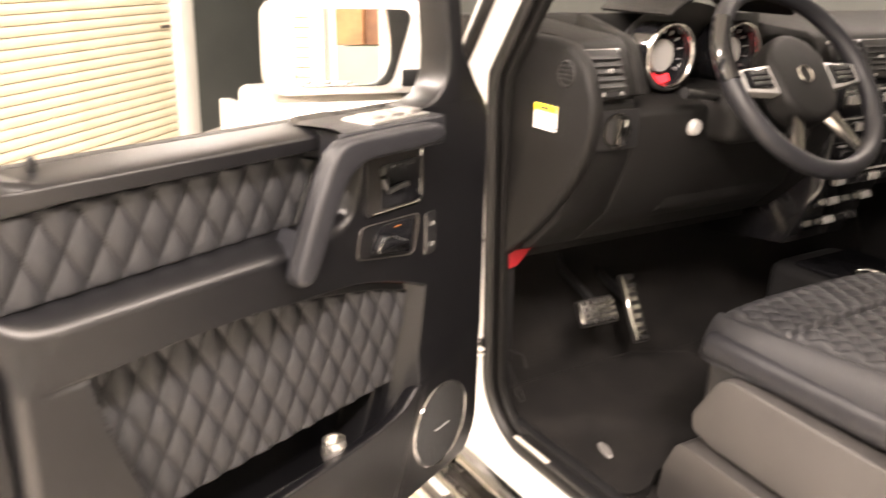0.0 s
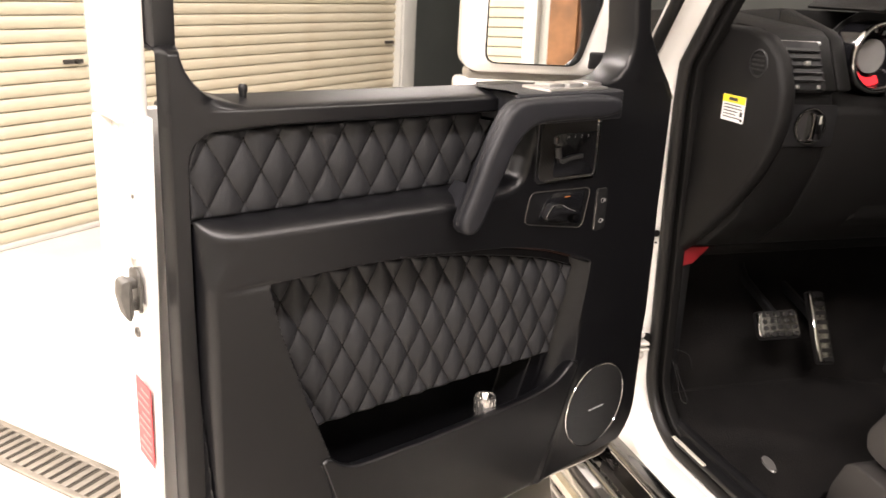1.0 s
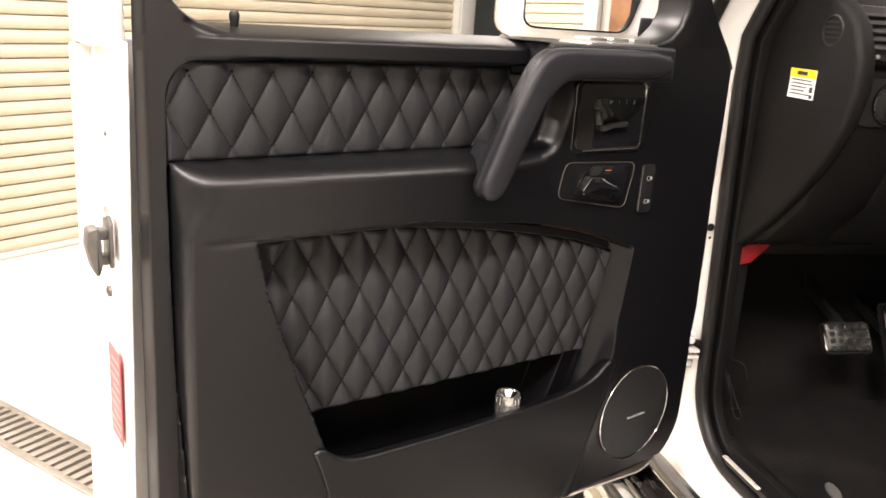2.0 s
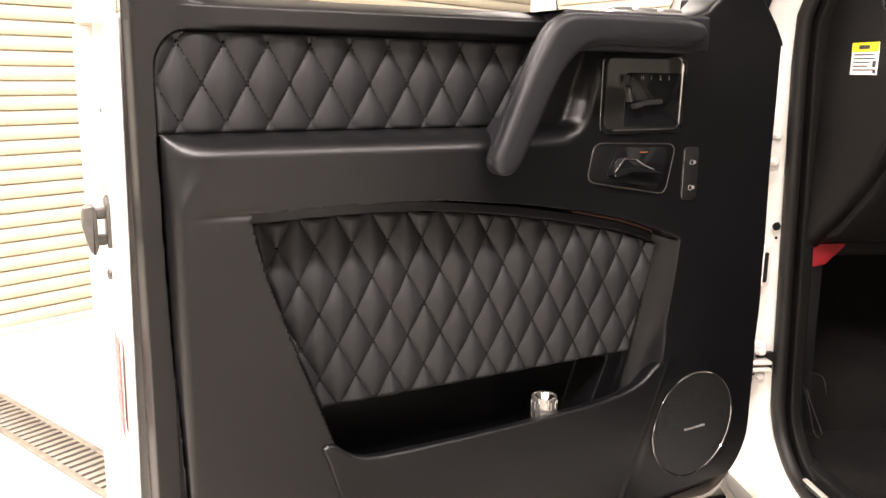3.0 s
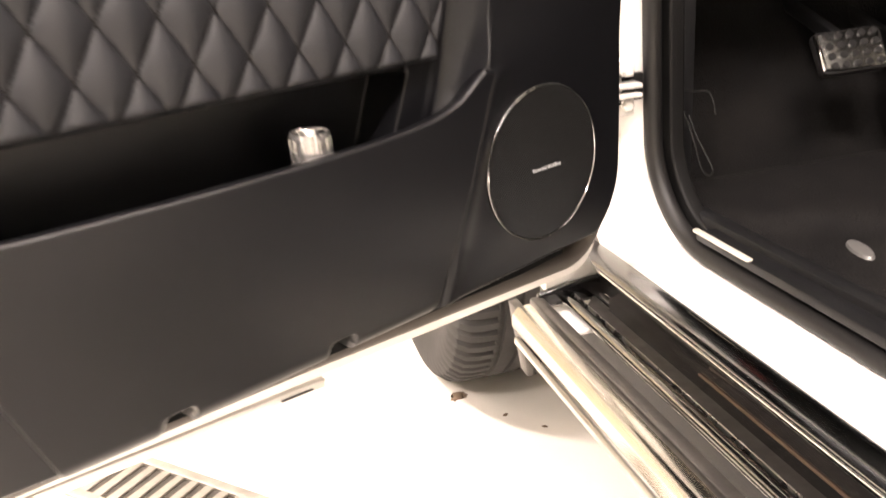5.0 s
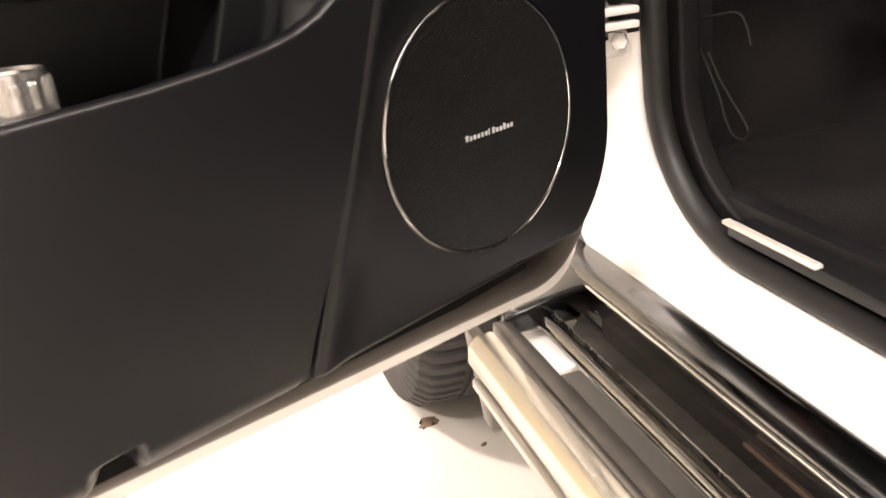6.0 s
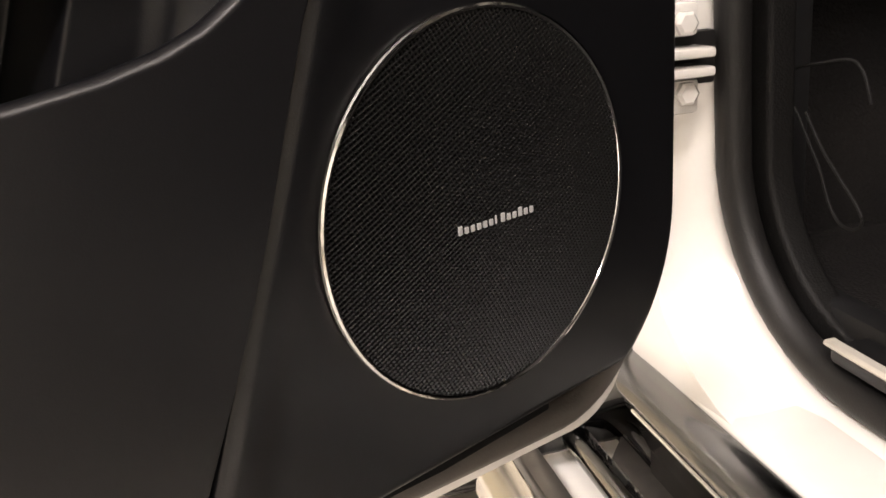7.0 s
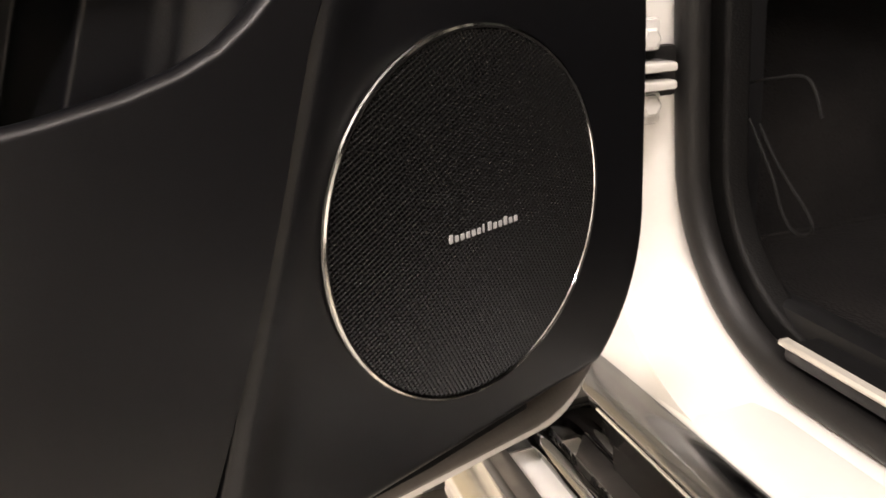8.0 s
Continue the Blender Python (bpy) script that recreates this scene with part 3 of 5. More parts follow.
# shell: body of the door, lower flange, outer skin
shell_pts = [(-0.955, 1.332), (-0.955, 0.70)] + arc(-0.915, 0.692, 0.04, 180, 270, 6) + arc(-0.147, 0.7015, 0.042, 270, 360, 10) + [(-0.104, 0.80), (-0.112, 1.332)]
part("door_shell", prism(shell_pts, "y", 0.099, 0.125, 0.004), WHITE, door, "white painted steel door shell")
rimo = [(-0.955, 1.332), (-0.955, 0.70)] + arc(-0.915, 0.691, 0.04, 180, 270, 6) + arc(-0.147, 0.7005, 0.042, 270, 360, 10) + [(-0.104, 0.80), (-0.112, 1.332), (-0.130, 1.332), (-0.124, 0.80)] + arc(-0.157, 0.7165, 0.032, 360, 270, 10) + arc(-0.915, 0.700, 0.030, 270, 180, 6) + [(-0.937, 1.332)]
bm = prism(rimo, "y", 0.051, 0.0985, 0.002)
for v in bm.verts:
    if v.co.x < -0.9365 and v.co.y < 0.060 and v.co.z > 0.70:
        v.co.y -= 0.016
        v.co.x = max(v.co.x, -0.9475)
part("shell_flange", bm, WHITE, door)
seal_z = lambda x: float(np.interp(x, [-0.85, -0.65, -0.52, -0.25], [0.671, 0.679, 0.684, 0.6855]))
seal_line = [(p[0], 0.041, p[1]) for p in arc(-0.885, 0.709, 0.036, 190, 270, 6)] + [(x, 0.041, seal_z(x)) for x in (-0.80, -0.65, -0.58, -0.5, -0.35, -0.25)] + [(p[0], 0.041, p[1]) for p in arc(-0.173, 0.7395, 0.054, 275, 360, 10)] + [(-0.118, 0.041, z) for z in (0.9, 1.1, 1.3)]
part("door_gasket", tube(seal_line, 0.0110, 10, ups=(0, 1, 0)), GASKET, door, "grey rubber gasket round the door edge", smooth=60)
skin_pts = [(-0.972, 1.325), (-0.972, 0.69)] + arc(-0.932, 0.674, 0.04, 180, 270, 6) + arc(-0.148, 0.690, 0.042, 270, 360, 10) + [(-0.106, 1.325)]
part("outer_skin", prism(skin_pts, "y", 0.1255, 0.140, 0.004), WHITE, door)
part("weather_strip", box(-0.90, -0.11, 0.128, 0.146, 1.318, 1.334, 0.003), RUBBER, door)
part("lower_lip", prism([(0.0500, 0.6525), (0.0520, 0.6425), (0.060, 0.6425), (0.060, 0.6525)], "x", -0.90, -0.466, 0.001), WHITE, door, "white lower lip of the door")
part("drain_slot", box(-0.512, -0.480, 0.0500, 0.056, 0.6455, 0.6475), INK, door)
# window frame
part("window_frame", box(-0.9355, -0.9115, 0.028, 0.085, 1.400, 1.98, 0.004), PLASTIC, door)
part("window_frame", box(-0.9705, -0.936, 0.052, 0.1385, 1.3262, 1.98, 0.003), WHITE, door)
part("window_frame", box(-0.953, -0.24, 0.045, 0.12, 1.98, 2.03, 0.006), PLASTIC, door)


def corner_fn(u, v):
    """The trim's swept corner between the ledge and the window post."""
    z = lerp(1.326, 1.4095, v)
    k = np.clip((z - 1.351) / 0.060, 0, 1)
    xc = np.where(z < 1.351, -0.80, -0.855 - 0.056 * np.sqrt(np.maximum(1 - (1 - k) ** 2, 0)))
    xc = np.where(z < 1.351, lerp(-0.80, -0.858, sst(1.337, 1.351, z)), xc)
    x = lerp(-0.937, xc, u)
    ledge = -0.0016 + 0.050 * np.clip((z - 1.339) / 0.014, 0, 1) ** 2.2
    y = lerp(0.0015, ledge, sst(-0.90, -0.82, x))
    d = np.minimum(xc - x, 1.4095 - z)
    y = y + 0.05 * np.clip(1 - d / 0.012, 0, 1) ** 2.5 + 0.020 * sst(-0.930, -0.937, x)
    return x, y, z


part("corner_trim", field(np.linspace(0, 1, 60), np.linspace(0, 1, 50), corner_fn), SOFT, door, smooth=60)
tri = [(-0.315, 1.345), (-0.315, 1.352), (-0.285, 1.356), (-0.262, 1.364), (-0.246, 1.378), (-0.237, 1.397), (-0.236, 1.43), (-0.31, 1.98), (-0.28, 1.98), (-0.200, 1.43), (-0.164, 1.378), (-0.142, 1.352), (-0.122, 1.322), (-0.20, 1.322)]
part("corner_trim", prism(tri, "y", -0.001, 0.06, 0.008, 3), SOFT, door)
part("front_frame", prism([(-0.108, 1.352), (-0.128, 1.420), (-0.205, 1.98), (-0.185, 1.98), (-0.112, 1.425)], "y", 0.088, 0.120, 0.003), WHITE, door, "white outer edge of the window frame")
part("belt_strip", box(-0.868, -0.30, 0.058, 0.075, 1.325, 1.343, 0.003), RUBBER, door)
part("lock_knob", lathe([(0, 0.0), (0.0042, 0), (0.0042, 0.010), (0.0050, 0.012), (0.0052, 0.017), (0.0035, 0.020), (0, 0.020)], 14, m=pose(-0.838, 0.033, 1.345)), PLASTIC, door)

# pull handle and the block that carries it
hpts = [(-0.318, 1.348), (-0.495, 1.348), (-0.513, 1.344), (-0.527, 1.334), (-0.537, 1.318), (-0.560, 1.274), (-0.581, 1.223), (-0.592, 1.198), (-0.591, 1.187), (-0.584, 1.180), (-0.573, 1.179), (-0.562, 1.186), (-0.552, 1.205), (-0.529, 1.254), (-0.513, 1.286), (-0.498, 1.303), (-0.481, 1.313), (-0.458, 1.3165), (-0.318, 1.3165)]
for _ in range(2):
    hpts = [(lerp(a[0], b[0], k), lerp(a[1], b[1], k)) for a, b in zip(hpts, hpts[1:] + hpts[:1]) for k in (0.2, 0.8)]
hd = part("pull_handle", prism(hpts, "y", -0.066, -0.036, 0.0088, 5), LEATHER, door, "stitched black leather pull handle", smooth=60)
part("arm_block", prism(round_poly([(-0.300, -0.048), (-0.300, 0.052), (-0.512, 0.052), (-0.500, 0.022), (-0.490, -0.006), (-0.494, -0.030), (-0.506, -0.048)], 0.007), "z", 1.311, 1.3515, 0.004, 3), LEATHER, door, smooth=60)
part("handle_foot", prism(round_poly([(-0.577, 1.210), (-0.574, 1.192), (-0.562, 1.196), (-0.547, 1.226), (-0.557, 1.238)], 0.004), "y", -0.044, 0.004, 0.0015, 2), LEATHER, door, smooth=60)
top_edge = hpts[5:31]
bm = bmesh.new()
run = 0.0
for (ax, az), (bx, bz) in zip(top_edge, top_edge[1:]):
    d = Vector((bx - ax, 0, bz - az))
    run += d.length
    n = int(run / 0.0036)
    run -= n * 0.0036
    for i in range(n):
        for yy in (-0.053, -0.0495):
            p = Vector((ax, yy, az)) + d.normalized() * (i * 0.0036)
            q = p + d.normalized() * 0.0026
            out = Vector((-d.z, 0, d.x)).normalized() * -0.0003
            if out.x > 0 and out.z < 0:
                out = -out
            tube([p + out, q + out], 0.0004, 5, bm=bm)
part("stitching", bm, GREYTHREAD, hd, "grey twin-needle stitching", smooth=0, kind="stuff")

# window switches on top of the arm block
ws = part("switch_block", prism(rrect(-0.438, -0.318, -0.035, 0.022, 0.008), "z", 1.346, 1.3545, 0.002), SATIN, door, "satin silver window switch block")
for k in range(3):
    part("window_switch", box(-0.427 + 0.036 * k, -0.398 + 0.036 * k, -0.026, 0.006, 1.354, 1.360, 0.0025), SATIN, ws)

# seat switch panel
sp = part("switch_panel", prism(rrect(-0.4195, -0.291, 1.214, 1.310, 0.012), "y", -0.004, 0.02, 0.003), GLOSS, door, "glossy panel with seat adjustment switches")
part("carbon_plate", prism(rrect(-0.413, -0.299, 1.221, 1.303, 0.009), "y", -0.006, -0.003), CARBON, sp, "carbon weave plate")
part("chrome_trim", tube([(-0.310, -0.006, 1.3045)] + [(p[0], -0.006, p[1]) for p in arc(-0.310, 1.2965, 0.009, 60, 0, 4)] + [(p[0], -0.006, p[1]) for p in arc(-0.311, 1.229, 0.009, 0, -90, 5)] + [(-0.402, -0.006, 1.2195)], 0.0015, 8), CHROME, sp, "bright chrome edging")
part("seat_switch", sweep(rrect(-0.004, 0.004, -0.003, 0.003, 0.0015), [(-0.377, -0.011, 1.248), (-0.361, -0.012, 1.2525), (-0.337, -0.011, 1.2535)]), GREYPLASTIC, sp, "seat-shaped cushion switch")
part("seat_switch", sweep(rrect(-0.004, 0.004, -0.003, 0.003, 0.0015), [(-0.382, -0.011, 1.254), (-0.387, -0.012, 1.270)]), GREYPLASTIC, sp, "seat-shaped backrest switch")
part("seat_switch", box(-0.3915, -0.3845, -0.013, -0.006, 1.2735, 1.2845, 0.002), GREYPLASTIC, sp, "headrest switch")
part("switch_bezel", prism(rrect(-0.387, -0.302, 1.2235, 1.287, 0.006), "y", -0.0068, -0.0055, 0.0008), GLOSS, sp, "plain glossy switch field")
for k, ch in enumerate("M123"):
    fc = bpy.data.curves.new("mark", "FONT")
    fc.body, fc.size, fc.align_x = ch, 0.0065, "CENTER"
    o = new("mark", fc)
    me = bpy.data.meshes.new_from_object(o)
    bpy.data.objects.remove(o)
    me.transform(pose(-0.363 + 0.0135 * k, -0.0072, 1.279, 90))
    me.materials.append(MARK)
    mk = new("memory_mark", me)
    mk.parent = sp

# inside release
bezel = round_poly([(-0.434, 1.160), (-0.314, 1.1395), (-0.302, 1.2015), (-0.425, 1.2055)], 0.012)
lp = part("release_bezel", prism(bezel, "y", -0.0045, 0.02, 0.003), SOFT, door, "black door release surround")
part("bezel_edge", tube([(p[0], -0.0046, p[1]) for p in bezel], 0.0008, 6, closed=True, ups=(0, 1, 0)), DARKSTEEL, lp)
cupp = round_poly([(-0.410, 1.163), (-0.321, 1.146), (-0.314, 1.198), (-0.383, 1.2005), (-0.396, 1.188)], 0.008)
part("release_cup", prism(cupp, "y", -0.0062, -0.004, 0.001), GLOSS, lp, "glossy black cup")
lever = [(-0.406, 1.172), (-0.393, 1.188), (-0.3745, 1.1866), (-0.363, 1.181), (-0.337, 1.172), (-0.330, 1.166), (-0.363, 1.170), (-0.378, 1.171), (-0.4006, 1.165)]
part("release_lever", prism(lever, "y", -0.020, -0.007, 0.002), GLOSS, lp, "curved glossy release lever")
# Thin bright tubes drawn as the highlights along the lever's outline.
part("lever_glint", tube([(-0.404, -0.0205, 1.167), (-0.4055, -0.0205, 1.172), (-0.393, -0.0205, 1.1875), (-0.3745, -0.0205, 1.186)], 0.0007, 6), DARKCHROME, lp)
part("lever_glint", tube(spline([(-0.3745, -0.0205, 1.186), (-0.366, -0.0205, 1.181), (-0.352, -0.020, 1.175), (-0.334, -0.018, 1.169)]), 0.0006, 6), SATIN, lp)
part("amber_lamp", box(-0.358, -0.3485, -0.008, -0.0060, 1.1927, 1.1935), AMBER, lp, "tiny amber guide lamp", smooth=0)
lk = part("lock_switch", prism(rrect(-0.287, -0.262, 1.130, 1.197, 0.006), "y", -0.005, 0.01, 0.002), PLASTIC, door, "door lock rocker with padlock marks")
for z in (1.178, 1.146):
    part("padlock_mark", tube([(-0.2745 + 0.0032 * math.cos(a), -0.0056, z + 0.0032 * math.sin(a)) for a in [math.pi * 2 * i / 12 for i in range(12)]], 0.0004, 5, closed=True, ups=(0, 1, 0)), SILVER, lk)
    part("padlock_mark", box(-0.2712, -0.2680, -0.0060, -0.0050, z - 0.002, z + 0.002), SILVER, lk, smooth=0)
part("edge_line", tube([(-0.287, -0.0052, 1.134), (-0.287, -0.0052, 1.193)], 0.0006, 6), SMOKED, lk)
# warm ambient strip tucked under the fold
part("ambient_strip", tube([(x, 0.0135, float(crease(x)) - 0.0045) for x in np.linspace(-0.44, -0.315, 8)], 0.0011, 6), GLOW, door, "thin amber ambient light strip")

# speaker
SPM = Matrix.Translation((-0.2400, -0.0085, 0.8212)) @ Matrix.Rotation(math.atan(0.078), 4, "Z") @ pose(0, 0, 0, 90)
SR = 0.0742
spk = part("speaker", lathe([(0, -0.0005), (SR, -0.0005), (SR + 0.003, -0.004)], 72, m=SPM), INKBLACK, door, "round black mesh speaker grille")


def grille():
    """Fine woven mesh: two crossing sets of thin wires, clipped to the circle."""
    verts, faces = [], []
    R, step, w = SR - 0.0012, 0.00172, 0.00046
    for turn in (radians(28), radians(118)):
        c, s = math.cos(turn), math.sin(turn)
        k = -int(R / step)
        while k * step < R:
            o = k * step
            h = math.sqrt(max(R * R - o * o, 0))
            n = max(2, int(2 * h / 0.012))
            prev = None
            for i in range(n + 1):
                t = -h + 2 * h * i / n
                row = []
                for a, lift in ((-w, 0.0), (0, 0.0007), (w, 0.0)):
                    x, y = t * c - (o + a) * s, t * s + (o + a) * c
                    dome = 0.0028 * (1 - (x * x + y * y) / (R * R))
                    verts.append((x, y, 0.0008 + dome + lift))
                    row.append(len(verts) - 1)
                if prev:
                    faces.append((prev[0], row[0], row[1], prev[1]))
                    faces.append((prev[1], row[1], row[2], prev[2]))
                prev = row
            k += 1
    me = bpy.data.meshes.new("tmp")
    me.from_pydata(verts, [], faces)
    bm = bmesh.new()
    bm.from_mesh(me)
    bpy.data.meshes.remove(me)
    bm.transform(SPM)
    return bm


part("wire_mesh", grille(), WIRE, spk, "fine black woven wire mesh", smooth=60, kind="stuff")
bm = tube([(SR * math.cos(a), SR * math.sin(a), 0.0010) for a in [2 * math.pi * i / 90 for i in range(90)]], 0.00125, 8, closed=True, ups=(0, 0, 1))
bm.transform(SPM)
part("speaker_ring", bm, CHROME, spk, "thin chrome speaker ring")
bm = bmesh.new()
for k in range(13):
    x, tall = -0.0195 + 0.00302 * k, k in (0, 6, 7, 10)
    box(x, x + (0.0010 if k == 6 else 0.0021), -0.0050, -0.0014 if tall else -0.0024, 0.0038, 0.0046, 0.0003, 1, bm=bm)
bm.transform(SPM)
part("maker_mark", bm, MARK, spk, "row of small pale strokes", smooth=0)

# shut face: latch, bolt, label, rubber plug
lat = part("door_latch", prism(round_poly([(0.050, 1.110), (0.050, 1.156), (0.060, 1.163), (0.084, 1.156), (0.084, 1.112)], 0.004), "x", -0.9585, -0.9545, 0.001), DULLSTEEL, door, "grey steel latch with a forked catch")
part("fork", box(-0.976, -0.958, 0.054, 0.072, 1.139, 1.150, 0.003), DULLSTEEL, lat)
part("fork", box(-0.976, -0.958, 0.054, 0.072, 1.113, 1.123, 0.003), DULLSTEEL, lat)
part("catch", prism(round_poly([(-0.979, 1.153), (-0.969, 1.155), (-0.967, 1.140), (-0.967, 1.114), (-0.971, 1.105), (-0.976, 1.112), (-0.981, 1.136)], 0.003), "y", 0.042, 0.066, 0.002), DULLSTEEL, lat, "worn grey steel catch plate")
part("latch_clip", box(-0.960, -0.955, 0.060, 0.070, 1.163, 1.174, 0.002), SATIN, lat)
part("screw", lathe([(0, 0), (0.0065, 0), (0.006, 0.003), (0.003, 0.0045), (0, 0.0045)], 14, m=pose(-0.9555, 0.070, 1.081, 0, -90)), DARKSTEEL, door)
part("screw", lathe([(0, 0), (0.004, 0), (0.003, 0.002), (0, 0.002)], 12, m=pose(-0.9555, 0.060, 1.245, 0, -90)), DARKSTEEL, door)
lb = part("warning_label", box(-0.9562, -0.9554, 0.040, 0.092, 0.915, 1.018), REDLABEL, door, "red warning label with small print", smooth=0)
for k in range(9):
    part("print_line", box(-0.9568, -0.9561, 0.046, 0.086 - 0.012 * (k % 3 == 2), 0.923 + 0.0103 * k, 0.9255 + 0.0103 * k), LABELPINK, lb, smooth=0)

# torch in the pocket
tor = empty("torch", "small silver torch standing in the door pocket", "torch", pose(-0.4745, 0.004, 0.862) @ Matrix.Scale(0.92, 4))
part("barrel", lathe([(0, -0.10), (0.0155, -0.10), (0.0165, -0.09), (0.0165, 0.0), (0.0175, 0.008), (0.0175, 0.034), (0.0165, 0.037), (0.0150, 0.037), (0.0150, 0.034)], 30), CLEARISH, tor)
part("reflector", lathe([(0.0150, 0.035), (0.010, 0.028), (0.004, 0.018), (0, 0.018)], 24), CHROME, tor, "bright faceted reflector")
for k in range(14):
    a = 2 * math.pi * k / 14
    part("knurl", box(-0.0008, 0.0008, 0.0166, 0.0182, 0.009, 0.033, 0.0004, 1), CHROME, tor, m=pose(0, 0, 0, 0, 0, math.degrees(a)))

# door mirror on the outer side of the front corner
MM = Matrix(((0.856, 0.517, 0, -0.250), (-0.517, 0.856, 0, 0.186), (0, 0, 1, 1.417), (0, 0, 0, 1)))
mh = part("mirror_housing", box(-0.128, 0.172, -0.020, 0.095, -0.072, 0.072, 0.028, 6), WHITE, door, "white painted door mirror housing", smooth=60)
mh.matrix_local = MM
GLASS_LINE = round_poly([(-0.092, -0.054), (0.060, -0.054), (0.095, 0.060), (-0.092, 0.060)], 0.018)
part("mirror_glass", prism(GLASS_LINE, "y", -0.0265, -0.0235), MIRROR, mh, "silvered mirror glass", smooth=0, m=pose(0, 0, 0, -2.5))
part("glass_edge", tube([(p[0], -0.0205, p[1]) for p in GLASS_LINE], 0.0018, 6, closed=True, ups=(0, 1, 0)), RUBBER, mh)
part("mirror_patch", box(0.078, 0.138, -0.0225, -0.012, -0.058, -0.030, 0.004, 3), PLASTIC, mh, "black patch low on the mirror housing", smooth=60)
part("mirror_neck", box(-0.118, 0.09, 0.005, 0.070, -0.086, -0.068, 0.006, 3), GREYNECK, mh, "grey-beige mirror neck", smooth=60)
ma = part("mirror_arm", box(-0.135, 0.10, -0.005, 0.075, -0.118, -0.083, 0.010, 3), WHITE, door, smooth=60)
ma.matrix_local = MM

# ---- the car ----
car = empty("car", "white off-road car body at the driver's door opening", "car", CAR)


def opening_path(shift, drop, top=2.0):
    """The line of the door opening: down the hinge pillar, round the corner, back along the sill."""
    rad = 0.125
    out = [(0.003 + shift + (1.30 - z) * 0.041, -drop - 0.72 * max(0, z - 1.36), z) for z in (top, 1.6, 1.42, 1.37, 1.3, 1.2, 1.1, 1.0, 0.9, 0.82)]
    zc, fc = 0.652 + drop + rad, -drop - rad
    out += [(0.024 + shift + 0.008 * (a / 90), fc + rad * math.cos(radians(a)), zc - rad * math.sin(radians(a))) for a in range(8, 91, 8)]
    out += [(0.032 + shift, f, 0.652 + drop) for f in (-0.25, -0.4, -0.8, -1.3)]
    return out


# white pillar with its flange
bm = bmesh.new()
path = [Vector(p) for p in opening_path(0.0, 0.0)]
rows = []
for i, p in enumerate(path):
    a, b = path[max(i - 1, 0)], path[min(i + 1, len(path) - 1)]
    t = (b - a).normalized()
    n = Vector((0, t.z, -t.y)).normalized()
    k = max(0.0, min(1.0, (0.82 - p.z) / 0.12))
    n = -n if (n.y < 0 and abs(n.z) < 0.7) or n.z > 0.7 else n
    rows.append([bm.verts.new(p + Vector((r, 0, 0)) + n * d) for r, d in ((0.030, -0.004), (0.004, -0.004), (-0.004, 0.001), (-0.016 + 0.002 * k, 0.006), (-0.030 - 0.006 * k, 0.012 - 0.002 * k), (-0.052 - 0.002 * k, 0.016 - 0.002 * k), (-0.058 + 0.003 * k, 0.030), (-0.058 + 0.003 * k, 0.075 - 0.043 * float(sst(1.32, 1.38, p.z))))])
for r0, r1 in zip(rows, rows[1:]):
    for j in range(7):
        bm.faces.new((r0[j], r0[j + 1], r1[j + 1], r1[j]))
bmesh.ops.recalc_face_normals(bm, faces=bm.faces[:])
part("door_frame", bm, WHITE, car, "white painted hinge pillar and sill frame", smooth=60)
part("door_seal", tube(opening_path(0.003, 0.012), 0.0112, 14, ups=(1, 0, 0)), RUBBER, car, "thick black rubber door seal", smooth=60)
part("pillar_seal", tube(opening_path(-0.052, -0.020)[:5], 0.0105, 12, ups=(1, 0, 0)), RUBBER, car, "black rubber strip beside the windscreen pillar", smooth=60)
part("inner_trim", sweep(rrect(-0.020, 0.020, -0.010, 0.010, 0.004), opening_path(0.026, 0.010), ups=(1, 0, 0)), SOFTDASH, car, "black plastic trim inside the seal", smooth=60)
part("sill", prism([(-0.030, 0.60), (-0.0255, 0.640), (-0.018, 0.643), (0.016, 0.648), (0.060, 0.650), (0.060, 0.60)], "y", -1.3, 0.02, 0.002), WHITE, car, "white sill face")
part("sill_face", prism([(-0.028, 0.50), (-0.030, 0.575), (-0.044, 0.606), (-0.0500, 0.617), (-0.0500, 0.6268), (-0.0262, 0.6268), (-0.0262, 0.5)], "y", -1.3, -0.012, 0.0015), SILLBLACK, car, "black lower sill face")
bm = prism([(-0.0545, 0.6272), (-0.0550, 0.6290), (-0.0530, 0.6315), (-0.0460, 0.6345), (-0.036, 0.6372), (-0.0262, 0.6385), (-0.0262, 0.6272)], "y", -1.3, -0.014, 0.0005)
for v in bm.verts:
    if v.co.y > -0.1:
        v.co.y += (v.co.x + 0.055) / 0.029 * 0.105
part("sill_cover", bm, SMOKED, car, "smoked chrome sill cover")
part("wing_foot", box(-0.085, 0.050, 0.064, 0.13, 0.560, 0.70, 0.004), WHITE, car, "white lower end of the front wing")
part("sill_molding", tube([(-0.0548, -1.3, 0.6248), (-0.0548, -0.036, 0.6248)], 0.0017, 10), CHROME, car, "thin bright lip along the sill cover", smooth=60)
# Brown strip whose colour holds the warm light reflected along the lower sill edge.
part("sill_gleam", box(-0.0330, -0.0295, -1.3, -0.22, 0.5735, 0.5770, 0.001, 1), WARMGLEAM, car, "thin brown strip painted as a warm reflection on the sill edge")
part("floor_frame", box(-0.02, 0.9, -1.3, 0.25, 0.40, 0.52, 0.01), PLASTIC, car, "dark underbody")

